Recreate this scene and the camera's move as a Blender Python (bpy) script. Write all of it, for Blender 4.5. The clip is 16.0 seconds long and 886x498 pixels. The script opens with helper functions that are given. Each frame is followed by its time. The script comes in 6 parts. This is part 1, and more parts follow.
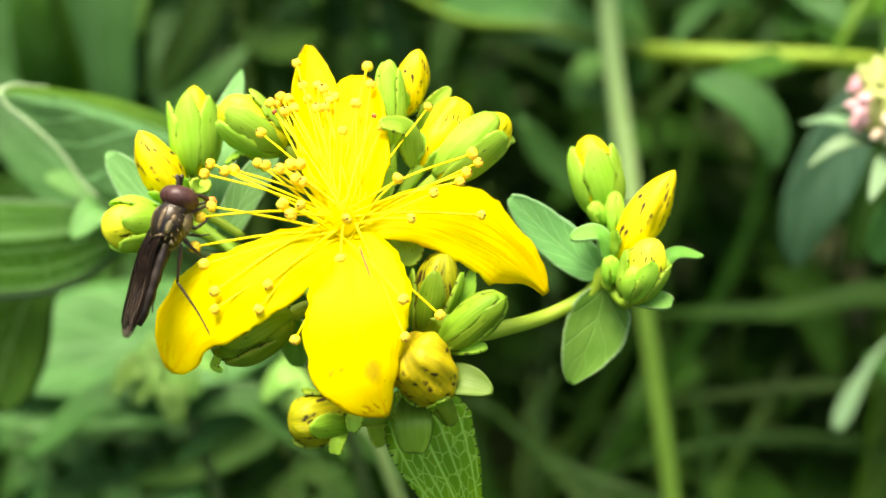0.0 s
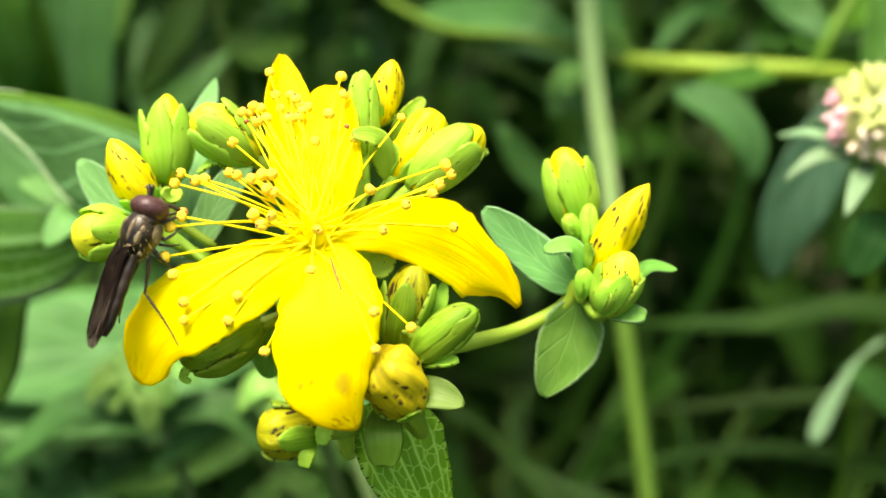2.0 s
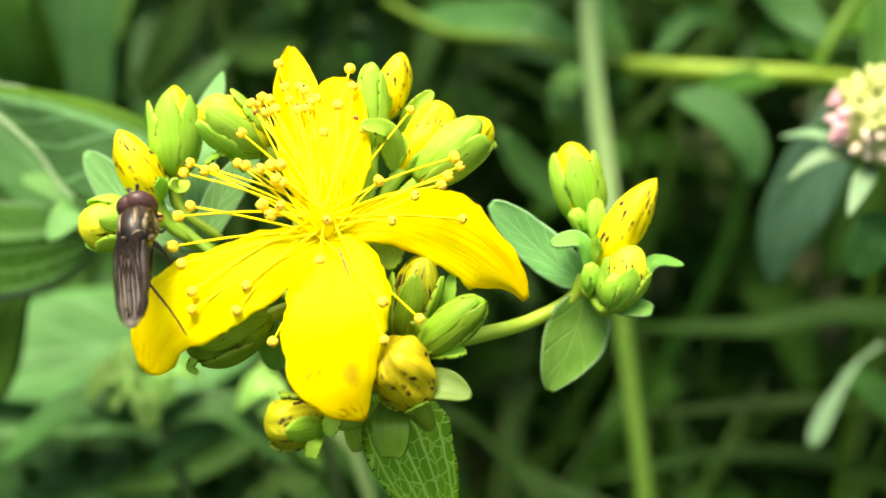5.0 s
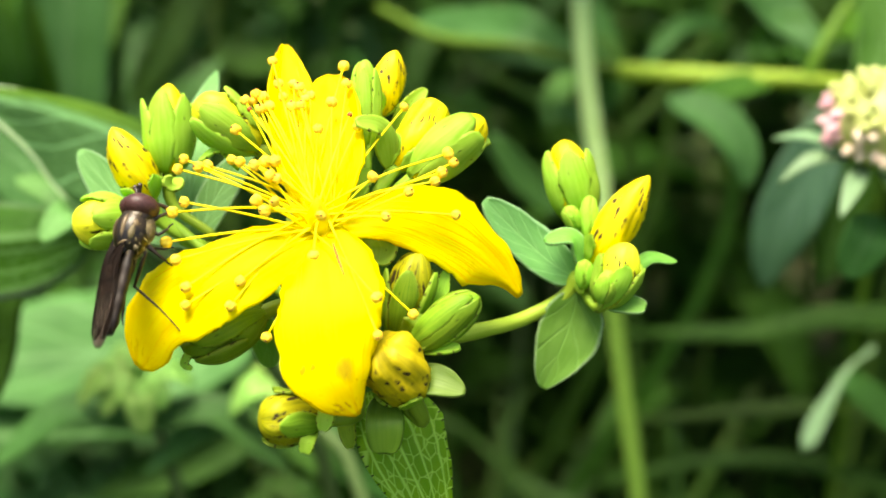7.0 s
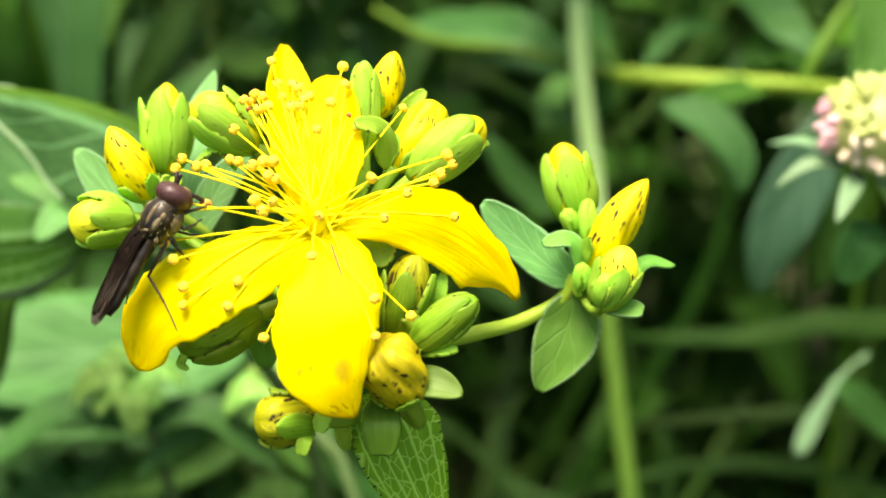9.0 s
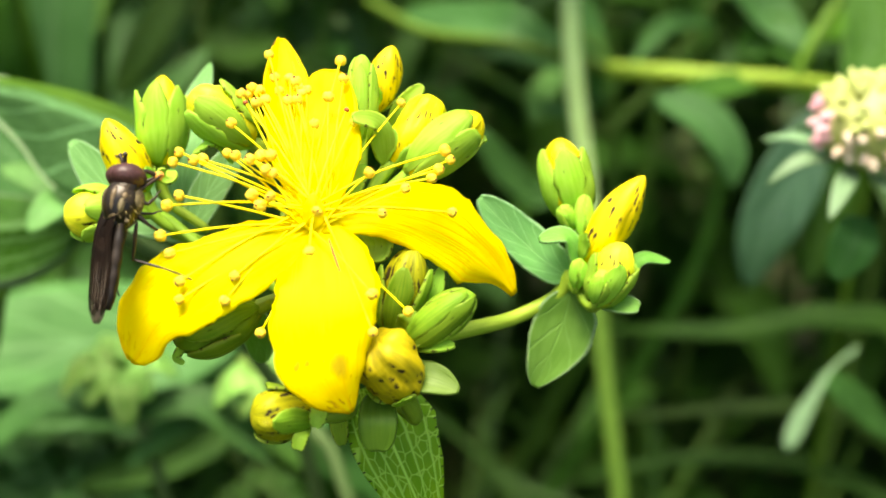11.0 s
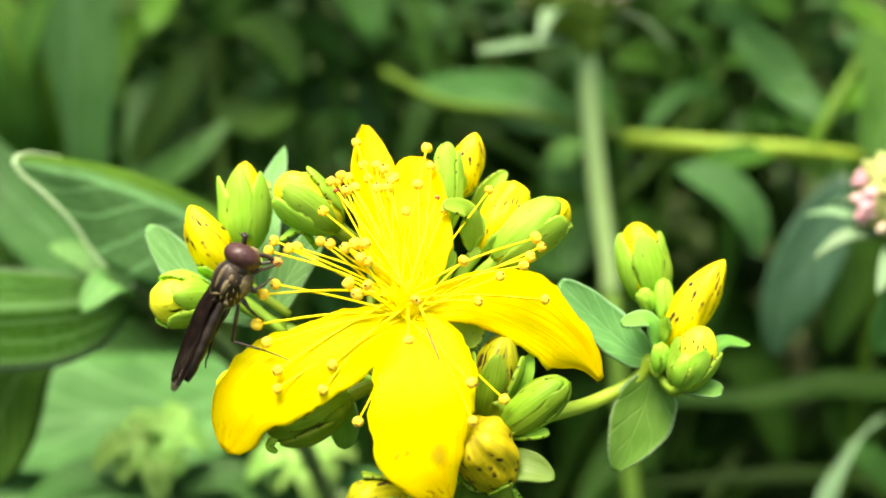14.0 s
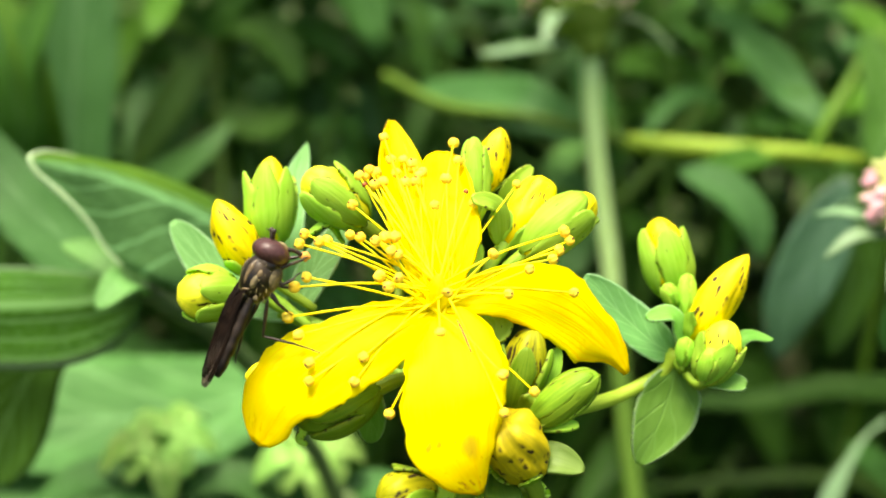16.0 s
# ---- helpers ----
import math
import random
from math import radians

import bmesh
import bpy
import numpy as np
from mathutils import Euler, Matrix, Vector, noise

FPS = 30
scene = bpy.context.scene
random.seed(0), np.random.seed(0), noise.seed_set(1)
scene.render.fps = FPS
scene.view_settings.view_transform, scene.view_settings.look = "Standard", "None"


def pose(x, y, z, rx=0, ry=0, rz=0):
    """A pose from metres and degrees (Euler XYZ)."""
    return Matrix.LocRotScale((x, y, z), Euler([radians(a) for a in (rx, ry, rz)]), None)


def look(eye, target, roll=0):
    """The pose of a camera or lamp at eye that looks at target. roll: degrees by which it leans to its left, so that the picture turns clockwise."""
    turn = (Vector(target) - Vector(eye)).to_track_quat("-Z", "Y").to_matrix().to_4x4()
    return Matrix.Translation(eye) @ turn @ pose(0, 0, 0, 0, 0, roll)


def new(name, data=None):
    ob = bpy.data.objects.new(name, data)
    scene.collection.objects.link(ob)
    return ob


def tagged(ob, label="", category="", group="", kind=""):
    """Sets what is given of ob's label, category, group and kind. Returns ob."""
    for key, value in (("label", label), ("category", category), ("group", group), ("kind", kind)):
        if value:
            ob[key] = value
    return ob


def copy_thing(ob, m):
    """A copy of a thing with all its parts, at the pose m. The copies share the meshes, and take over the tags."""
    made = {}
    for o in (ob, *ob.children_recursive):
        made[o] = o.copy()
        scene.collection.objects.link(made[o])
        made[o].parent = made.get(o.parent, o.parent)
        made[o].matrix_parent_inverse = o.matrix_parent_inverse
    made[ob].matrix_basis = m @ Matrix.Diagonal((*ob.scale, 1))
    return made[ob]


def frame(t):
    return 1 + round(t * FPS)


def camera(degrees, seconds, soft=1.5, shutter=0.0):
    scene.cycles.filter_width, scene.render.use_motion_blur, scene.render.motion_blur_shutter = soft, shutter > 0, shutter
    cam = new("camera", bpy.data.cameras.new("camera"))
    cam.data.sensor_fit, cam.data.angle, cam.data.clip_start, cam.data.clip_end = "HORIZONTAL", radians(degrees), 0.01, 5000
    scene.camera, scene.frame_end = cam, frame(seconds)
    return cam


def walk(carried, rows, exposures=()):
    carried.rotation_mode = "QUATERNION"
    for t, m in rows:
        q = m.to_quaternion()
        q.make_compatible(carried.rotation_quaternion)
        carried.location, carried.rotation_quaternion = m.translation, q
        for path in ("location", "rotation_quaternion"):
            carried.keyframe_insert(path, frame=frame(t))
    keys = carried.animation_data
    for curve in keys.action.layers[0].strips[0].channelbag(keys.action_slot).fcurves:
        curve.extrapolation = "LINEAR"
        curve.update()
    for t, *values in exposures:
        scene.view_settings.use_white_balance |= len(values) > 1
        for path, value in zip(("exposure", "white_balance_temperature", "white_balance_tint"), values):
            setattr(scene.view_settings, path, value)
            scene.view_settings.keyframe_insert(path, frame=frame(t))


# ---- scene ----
cam = camera(40.5, 16.0, soft=1.75)
# a small lens close to its subject: an opening of about 2 mm, focused on the open flower
cam.data.dof.use_dof = True
cam.data.dof.focus_distance = 0.0828
cam.data.dof.aperture_fstop = 27.0
PATH = [
    (0, 0.00000, 0.00000, 0.45000, 70.000, -0.000, -0.000),
    (0.5, 0.00013, 0.00035, 0.45027, 70.069, -0.058, -0.211),
    (1, 0.00047, 0.00021, 0.45017, 70.244, -0.266, -0.390),
    (1.5, -0.00002, 0.00040, 0.45005, 70.338, -0.410, -0.413),
    (2, 0.00070, 0.00059, 0.45015, 70.342, -0.713, -0.630),
    (2.5, 0.00010, 0.00013, 0.44929, 70.066, -0.842, -0.554),
    (3, -0.00018, 0.00008, 0.44904, 69.951, -0.868, -0.507),
    (3.5, 0.00038, -0.00005, 0.44870, 70.019, -0.888, -0.596),
    (4, 0.00003, -0.00028, 0.44755, 69.825, -0.998, -0.648),
    (4.5, -0.00054, -0.00005, 0.44786, 70.014, -1.009, -0.536),
    (5, -0.00019, 0.00022, 0.44913, 70.705, -1.152, -0.728),
    (5.2, -0.00005, 0.00002, 0.44851, 70.851, -1.236, -0.860),
    (7.3, -0.00020, -0.00022, 0.44826, 71.153, -1.257, -1.056),
    (7.5, -0.00012, 0.00020, 0.44791, 71.097, -1.563, -1.189),
    (8, 0.00014, 0.00002, 0.44704, 70.898, -1.692, -1.265),
    (8.5, -0.00069, -0.00005, 0.44716, 70.885, -1.675, -1.091),
    (9, -0.00056, -0.00007, 0.44817, 71.318, -1.763, -1.214),
    (9.2, -0.00042, 0.00005, 0.44847, 71.275, -1.710, -1.023),
    (11.3, -0.00127, 0.00021, 0.44843, 70.867, -2.550, -1.848),
    (11.5, -0.00049, 0.00076, 0.44794, 71.620, -2.759, -2.002),
    (12, -0.00614, 0.00177, 0.44844, 71.771, -3.173, -2.587),
    (12.5, -0.00843, 0.00059, 0.45107, 72.734, -2.740, -2.755),
    (13, -0.00991, -0.00024, 0.45030, 73.230, -2.260, -2.538),
    (13.5, -0.00867, -0.00049, 0.45091, 73.635, -2.103, -2.373),
    (14, -0.00861, 0.00052, 0.45001, 73.792, -2.332, -2.444),
    (14.5, -0.01113, 0.00007, 0.44998, 74.155, -2.407, -2.656),
    (15, -0.01113, -0.00042, 0.45029, 74.546, -2.307, -2.721),
    (15.5, -0.01081, -0.00060, 0.44966, 74.453, -2.292, -2.830),
    (16, -0.01132, 0.00004, 0.44910, 74.153, -2.512, -2.924),
]
EXPOSURES = [(0.0, 0.92, 7350, 8), (16.0, 0.92, 7350, 8)]
walk(cam, [(t, pose(*p)) for t, *p in PATH], EXPOSURES)

# ---- light: a bright, thinly clouded sky ----
sky_world = bpy.data.worlds.new("sky")
scene.world = sky_world
sky_world.use_nodes = True
sky_nodes = sky_world.node_tree.nodes
sky = sky_nodes.new("ShaderNodeTexSky")
sky.sky_type, sky.sun_disc = "NISHITA", False
sky.sun_elevation, sky.sun_rotation = radians(77), radians(-130)
sky.air_density, sky.dust_density, sky.ozone_density = 1.0, 4.0, 1.0
sky_nodes["Background"].inputs["Strength"].default_value = 0.15
sky_world.node_tree.links.new(sky.outputs[0], sky_nodes["Background"].inputs[0])
sun_data = bpy.data.lights.new("sun", "SUN")
sun_data.energy, sun_data.angle, sun_data.color = 4.4, radians(35), (1.0, 0.96, 0.88)
sun = new("sun", sun_data)
sun.matrix_basis = look((-0.30, -0.12, 2.0), (0.0, 0.1, 0.4))

rng = random.Random(7)


# ---- small tools ----
def mm(x, y, z):
    return Vector((x, y, z)) * 0.001


def node_material(name):
    m = bpy.data.materials.new(name)
    m.use_nodes = True
    t = m.node_tree
    return m, t.nodes, t.links, t.nodes["Principled BSDF"]


def link_value(links, a, b):
    links.new(a, b)


def ramp(nodes, links, source, stops):
    r = nodes.new("ShaderNodeValToRGB")
    e = r.color_ramp.elements
    while len(e) < len(stops):
        e.new(0.5)
    for k, (p, c) in enumerate(stops):
        e[k].position = p
        e[k].color = (*c, 1) if len(c) == 3 else c
    links.new(source, r.inputs[0])
    return r.outputs[0]


def math_node(nodes, links, kind, a, b=0.0, c=None):
    n = nodes.new("ShaderNodeMath")
    n.operation = kind
    for k, v in enumerate((a, b) if c is None else (a, b, c)):
        if isinstance(v, (int, float)):
            n.inputs[k].default_value = v
        else:
            links.new(v, n.inputs[k])
    return n.outputs[0]


def mix_colour(nodes, links, fac, a, b, blend="MIX"):
    n = nodes.new("ShaderNodeMix")
    n.data_type, n.blend_type = "RGBA", blend
    for k, v in ((0, fac), (6, a), (7, b)):
        if isinstance(v, (int, float)):
            n.inputs[k].default_value = v
        elif isinstance(v, tuple):
            n.inputs[k].default_value = (*v, 1)
        else:
            links.new(v, n.inputs[k])
    return n.outputs[2]


def noise_tex(nodes, links, scale, detail=3.0, vector=None, rough=0.55):
    n = nodes.new("ShaderNodeTexNoise")
    n.inputs["Scale"].default_value, n.inputs["Detail"].default_value, n.inputs["Roughness"].default_value = scale, detail, rough
    if vector is not None:
        links.new(vector, n.inputs["Vector"])
    return n.outputs["Fac"]


def coords(nodes):
    return nodes.new("ShaderNodeTexCoord")


def scaled(nodes, links, vector, s):
    n = nodes.new("ShaderNodeMapping")
    n.inputs["Scale"].default_value = s
    links.new(vector, n.inputs["Vector"])
    return n.outputs[0]


def bumped(nodes, links, shader, height, strength, distance=0.0002):
    b = nodes.new("ShaderNodeBump")
    b.inputs["Strength"].default_value, b.inputs["Distance"].default_value = strength, distance
    links.new(height, b.inputs["Height"])
    links.new(b.outputs[0], shader.inputs["Normal"])


def see_through(m, nodes, links, shader, colour, share):
    """Lets a share of the light pass through a thin leaf or petal."""
    t = nodes.new("ShaderNodeBsdfTranslucent")
    if isinstance(colour, tuple):
        t.inputs[0].default_value = (*colour, 1)
    else:
        links.new(colour, t.inputs[0])
    x = nodes.new("ShaderNodeMixShader")
    x.inputs[0].default_value = share
    links.new(shader.outputs[0], x.inputs[1])
    links.new(t.outputs[0], x.inputs[2])
    links.new(x.outputs[0], nodes["Material Output"].inputs["Surface"])


# ---- materials ----
def petal_material(name="petal_yellow", bruise=None, dashed=0.10, vein=0.30):
    m, n, l, p = node_material(name)
    uv = coords(n).outputs["UV"]
    fine = noise_tex(n, l, 1.0, 2.0, scaled(n, l, uv, (55, 2.0, 1)))
    patch = noise_tex(n, l, 4.0, 4.0, uv)
    base = ramp(n, l, fine, [(vein, (0.94, 0.60, 0.001)), (vein + 0.10, (0.96, 0.86, 0.004)), (0.7, (0.97, 0.91, 0.012))])
    base = mix_colour(n, l, ramp(n, l, patch, [(0.45, (0, 0, 0)), (0.75, (0.5, 0.5, 0.5))]), base, (0.95, 0.69, 0.002))
    deep = n.new("ShaderNodeSeparateXYZ")
    l.new(uv, deep.inputs[0])
    ends = math_node(n, l, "ADD", deep.outputs[1], math_node(n, l, "MULTIPLY", patch, 0.5))
    base = mix_colour(n, l, ramp(n, l, ends, [(0.88, (0, 0, 0)), (1.18, (0.36, 0.36, 0.36))]), base, (0.95, 0.66, 0.001))
    # a few tawny specks and a bruise towards the tip
    sep = n.new("ShaderNodeSeparateXYZ")
    l.new(uv, sep.inputs[0])
    tip = ramp(n, l, sep.outputs[1], [(0.62, (0, 0, 0)), (0.80, (1, 1, 1))])
    speck = ramp(n, l, noise_tex(n, l, 9.0, 2.0, scaled(n, l, uv, (1.0, 1.5, 1))), [(0.62, (0, 0, 0)), (0.68, (1, 1, 1))])
    base = mix_colour(n, l, math_node(n, l, "MULTIPLY", math_node(n, l, "MULTIPLY", tip, speck), 0.85 if bruise else 0.2), base, (0.42, 0.20, 0.01))
    worn = math_node(n, l, "MULTIPLY", ramp(n, l, sep.outputs[1], [(0.80, (0, 0, 0)), (1.0, (1, 1, 1))]), ramp(n, l, noise_tex(n, l, 5.5, 3.0, uv), [(0.42, (0, 0, 0)), (0.62, (1, 1, 1))]))
    base = mix_colour(n, l, math_node(n, l, "MULTIPLY", worn, 0.6 if bruise else 0.35), base, (0.80, 0.38, 0.01))
    dash = n.new("ShaderNodeTexVoronoi")
    dash.voronoi_dimensions = "2D"
    dash.inputs["Scale"].default_value = 1.0
    l.new(scaled(n, l, uv, (16, 9, 1) if dashed < 0.15 else (15, 5.5, 1)), dash.inputs["Vector"])
    col = n.new("ShaderNodeSeparateColor")
    l.new(dash.outputs["Color"], col.inputs[0])
    edge = math_node(n, l, "GREATER_THAN", math_node(n, l, "ABSOLUTE", math_node(n, l, "SUBTRACT", sep.outputs[0], 0.5)), 0.36 if dashed < 0.15 else 0.12)
    dash_fac = math_node(n, l, "MULTIPLY", math_node(n, l, "MULTIPLY", edge, math_node(n, l, "LESS_THAN", col.outputs[0], dashed)), ramp(n, l, dash.outputs["Distance"], [(0.13, (0.9, 0.9, 0.9)), (0.22, (0, 0, 0))]))
    base = mix_colour(n, l, math_node(n, l, "MULTIPLY", dash_fac, ramp(n, l, sep.outputs[1], [(0.45, (0, 0, 0)), (0.55, (1, 1, 1))])), base, (0.10, 0.055, 0.008))
    if bruise:
        away = n.new("ShaderNodeVectorMath")
        away.operation = "DISTANCE"
        l.new(scaled(n, l, uv, (1.0, 2.0, 1)), away.inputs[0])
        away.inputs[1].default_value = (bruise[0], bruise[1] * 2.0, 0)
        spot = math_node(n, l, "ADD", away.outputs["Value"], math_node(n, l, "MULTIPLY", noise_tex(n, l, 14.0, 3.0, uv), 0.16))
        base = mix_colour(n, l, ramp(n, l, spot, [(0.13, (0.45, 0.45, 0.45)), (0.24, (0, 0, 0))]), base, (0.36, 0.20, 0.02))
    l.new(base, p.inputs["Base Color"])
    p.inputs["Roughness"].default_value = 0.55
    p.inputs["Specular IOR Level"].default_value = 0.12
    bumped(n, l, p, fine, 0.35, 0.0001)
    see_through(m, n, l, p, base, 0.35)
    return m


def streaked_bud_material(name, light, dark, streak, grain=(46, 6.5)):
    """Bud skin along whose length run short black dashes."""
    m, n, l, p = node_material(name)
    uv = coords(n).outputs["UV"]
    rib = noise_tex(n, l, 1.0, 2.0, scaled(n, l, uv, (26, 1.2, 1)))
    base = ramp(n, l, rib, [(0.3, dark), (0.62, light)])
    dash = n.new("ShaderNodeTexVoronoi")
    dash.inputs["Scale"].default_value = 1.0
    dash.inputs["Randomness"].default_value = 1.0
    waver = n.new("ShaderNodeVectorMath")
    waver.operation = "ADD"
    l.new(scaled(n, l, uv, (*grain, 1)), waver.inputs[0])
    jitter = n.new("ShaderNodeTexNoise")
    jitter.inputs["Scale"].default_value, jitter.inputs["Detail"].default_value = 7.0, 2.0
    l.new(uv, jitter.inputs["Vector"])
    spread = n.new("ShaderNodeVectorMath")
    spread.operation = "SCALE"
    spread.inputs[3].default_value = 1.6
    l.new(jitter.outputs["Color"], spread.inputs[0])
    l.new(spread.outputs[0], waver.inputs[1])
    l.new(waver.outputs[0], dash.inputs["Vector"])
    col = n.new("ShaderNodeSeparateColor")
    l.new(dash.outputs["Color"], col.inputs[0])
    chosen = math_node(n, l, "LESS_THAN", col.outputs[0], streak)
    spot = ramp(n, l, dash.outputs["Distance"], [(0.24, (1, 1, 1)), (0.46, (0, 0, 0))])
    sep = n.new("ShaderNodeSeparateXYZ")
    l.new(uv, sep.inputs[0])
    belt = ramp(n, l, sep.outputs[1], [(0.06, (0, 0, 0)), (0.16, (1, 1, 1)), (0.86, (1, 1, 1)), (0.93, (0, 0, 0))])
    base = mix_colour(n, l, math_node(n, l, "MULTIPLY", math_node(n, l, "MULTIPLY", spot, chosen), belt), base, (0.035, 0.022, 0.008))
    l.new(base, p.inputs["Base Color"])
    p.inputs["Roughness"].default_value = 0.5
    p.inputs["Specular IOR Level"].default_value = 0.22
    p.inputs["Subsurface Weight"].default_value = 0.10
    p.inputs["Subsurface Radius"].default_value = (0.0006, 0.0006, 0.0002)
    bumped(n, l, p, rib, 0.35, 0.00012)
    return m


def green_material(name, light, dark, share=0.25, rough=0.45, ribs=14.0, vein=None, size=350.0, spec=0.4, net_of=(14, 22), show=0.6, rim=0.0, along=0, dashes=0.0, margin_dots=0):
    """Skin of leaves, sepals and stems: mottled, ribbed along its length."""
    m, n, l, p = node_material(name)
    c = coords(n)
    uv = c.outputs["UV"]
    rib = noise_tex(n, l, 1.0, 2.0, scaled(n, l, uv, (ribs, 1.0, 1)))
    mottle = noise_tex(n, l, size, 4.0, c.outputs["Object"])
    both = math_node(n, l, "ADD", math_node(n, l, "MULTIPLY", rib, 0.5), math_node(n, l, "MULTIPLY", mottle, 0.5))
    info = n.new("ShaderNodeObjectInfo")
    base = ramp(n, l, both, [(0.36, dark), (0.64, light)])
    hsv = n.new("ShaderNodeHueSaturation")
    l.new(base, hsv.inputs["Color"])
    l.new(math_node(n, l, "ADD", 0.8, math_node(n, l, "MULTIPLY", info.outputs["Random"], 0.4)), hsv.inputs["Value"])
    l.new(math_node(n, l, "ADD", 0.487, math_node(n, l, "MULTIPLY", info.outputs["Random"], 0.02)), hsv.inputs["Hue"])
    base = hsv.outputs[0]
    height = rib
    if dashes:
        spots = n.new("ShaderNodeTexVoronoi")
        spots.inputs["Scale"].default_value = 1.0
        l.new(scaled(n, l, uv, (9, 5, 1)), spots.inputs["Vector"])
        pick = n.new("ShaderNodeSeparateColor")
        l.new(spots.outputs["Color"], pick.inputs[0])
        spot = ramp(n, l, spots.outputs["Distance"], [(0.10, (1, 1, 1)), (0.24, (0, 0, 0))])
        base = mix_colour(n, l, math_node(n, l, "MULTIPLY", math_node(n, l, "LESS_THAN", pick.outputs[0], dashes), spot), base, tuple(0.18 * v for v in dark))
        across = n.new("ShaderNodeSeparateXYZ")
        l.new(uv, across.inputs[0])
        away = math_node(n, l, "ABSOLUTE", math_node(n, l, "SUBTRACT", across.outputs[0], 0.5))
        hem = ramp(n, l, away, [(0.38, (0, 0, 0)), (0.49, (0.22, 0.22, 0.22))])
        base = mix_colour(n, l, hem, base, (0.66, 0.74, 0.10))
        seam = math_node(n, l, "MULTIPLY", ramp(n, l, away, [(0.455, (0, 0, 0)), (0.480, (1, 1, 1))]), ramp(n, l, noise_tex(n, l, 1.0, 2.0, scaled(n, l, uv, (3, 9, 1))), [(0.54, (0, 0, 0)), (0.60, (0.85, 0.85, 0.85))]))
        base = mix_colour(n, l, seam, base, (0.05, 0.035, 0.008))
    if vein:
        # midrib and side veins that curve towards the tip, with a fine net between them
        sep = n.new("ShaderNodeSeparateXYZ")
        l.new(uv, sep.inputs[0])
        off = math_node(n, l, "ABSOLUTE", math_node(n, l, "SUBTRACT", sep.outputs[0], 0.5))
        mid = ramp(n, l, off, [(0.008, (1, 1, 1)), (0.03, (0, 0, 0))])
        wob = noise_tex(n, l, 5.0, 2.0, uv)
        lane = math_node(n, l, "ADD", math_node(n, l, "SUBTRACT", sep.outputs[1], math_node(n, l, "MULTIPLY", math_node(n, l, "POWER", off, 0.8), 0.75)), math_node(n, l, "MULTIPLY", wob, 0.09))
        saw = math_node(n, l, "PINGPONG", math_node(n, l, "MULTIPLY", lane, vein), 0.5)
        side = ramp(n, l, saw, [(0.03, (0.9, 0.9, 0.9)), (0.085, (0, 0, 0))])
        net = n.new("ShaderNodeTexVoronoi")
        net.feature = "DISTANCE_TO_EDGE"
        net.inputs["Scale"].default_value = 1.0
        grain = n.new("ShaderNodeCombineXYZ")
        l.new(math_node(n, l, "MULTIPLY", sep.outputs[0], float(net_of[0])), grain.inputs[0])
        l.new(math_node(n, l, "MULTIPLY", sep.outputs[1] if along else lane, float(net_of[1])), grain.inputs[1])
        l.new(grain.outputs[0], net.inputs["Vector"])
        mesh_line = ramp(n, l, net.outputs["Distance"], [(0.018, (max(0.0, show) * 0.75,) * 3), (0.065, (0, 0, 0))])
        if along:
            saw = math_node(n, l, "PINGPONG", math_node(n, l, "ADD", math_node(n, l, "MULTIPLY", off, float(along)), math_node(n, l, "MULTIPLY", wob, 0.25)), 0.5)
            side = ramp(n, l, saw, [(0.03, (0.85, 0.85, 0.85)), (0.10, (0, 0, 0))])
            mid = ramp(n, l, off, [(0.018, (1, 1, 1)), (0.06, (0, 0, 0))] if along > 6 else [(0.008, (1, 1, 1)), (0.024, (0, 0, 0))])
        lines = math_node(n, l, "MAXIMUM", math_node(n, l, "MAXIMUM", mid, side), mesh_line)
        pale = tuple(min(0.85, v * 1.75 + 0.10) for v in light)
        base = mix_colour(n, l, math_node(n, l, "MULTIPLY", lines, min(1.0, show + 0.2)), base, pale)
        if margin_dots:
            step = math_node(n, l, "PINGPONG", math_node(n, l, "MULTIPLY", sep.outputs[1], float(margin_dots)), 0.5)
            dots = math_node(n, l, "MULTIPLY", math_node(n, l, "LESS_THAN", step, 0.075), math_node(n, l, "GREATER_THAN", off, 0.472))
            base = mix_colour(n, l, dots, base, (0.012, 0.014, 0.006))
        if rim:
            edge = ramp(n, l, off, [(0.435, (0, 0, 0)), (0.472, (rim, rim, rim))])
            base = mix_colour(n, l, edge, base, tuple(0.5 * v + 0.3 for v in pale))
        height = math_node(n, l, "ADD", math_node(n, l, "MULTIPLY", mottle, 0.3), math_node(n, l, "SUBTRACT", 1.0, lines))
    l.new(base, p.inputs["Base Color"])
    p.inputs["Roughness"].default_value = rough
    p.inputs["Specular IOR Level"].default_value = spec
    bumped(n, l, p, height, 0.4, 0.00015)
    if share:
        see_through(m, n, l, p, base, share)
    return m


def simple_material(name, a, b, scale, rough, metal=0.0, spec=0.5, bump=0.2, coat=0.0, lo=0.35, hi=0.65):
    m, n, l, p = node_material(name)
    f = noise_tex(n, l, scale, 4.0, coords(n).outputs["Object"])
    l.new(ramp(n, l, f, [(lo, a), (hi, b)]), p.inputs["Base Color"])
    p.inputs["Roughness"].default_value, p.inputs["Metallic"].default_value = rough, metal
    p.inputs["Specular IOR Level"].default_value = spec
    p.inputs["Coat Weight"].default_value = coat
    bumped(n, l, p, f, bump, 0.0001)
    return m


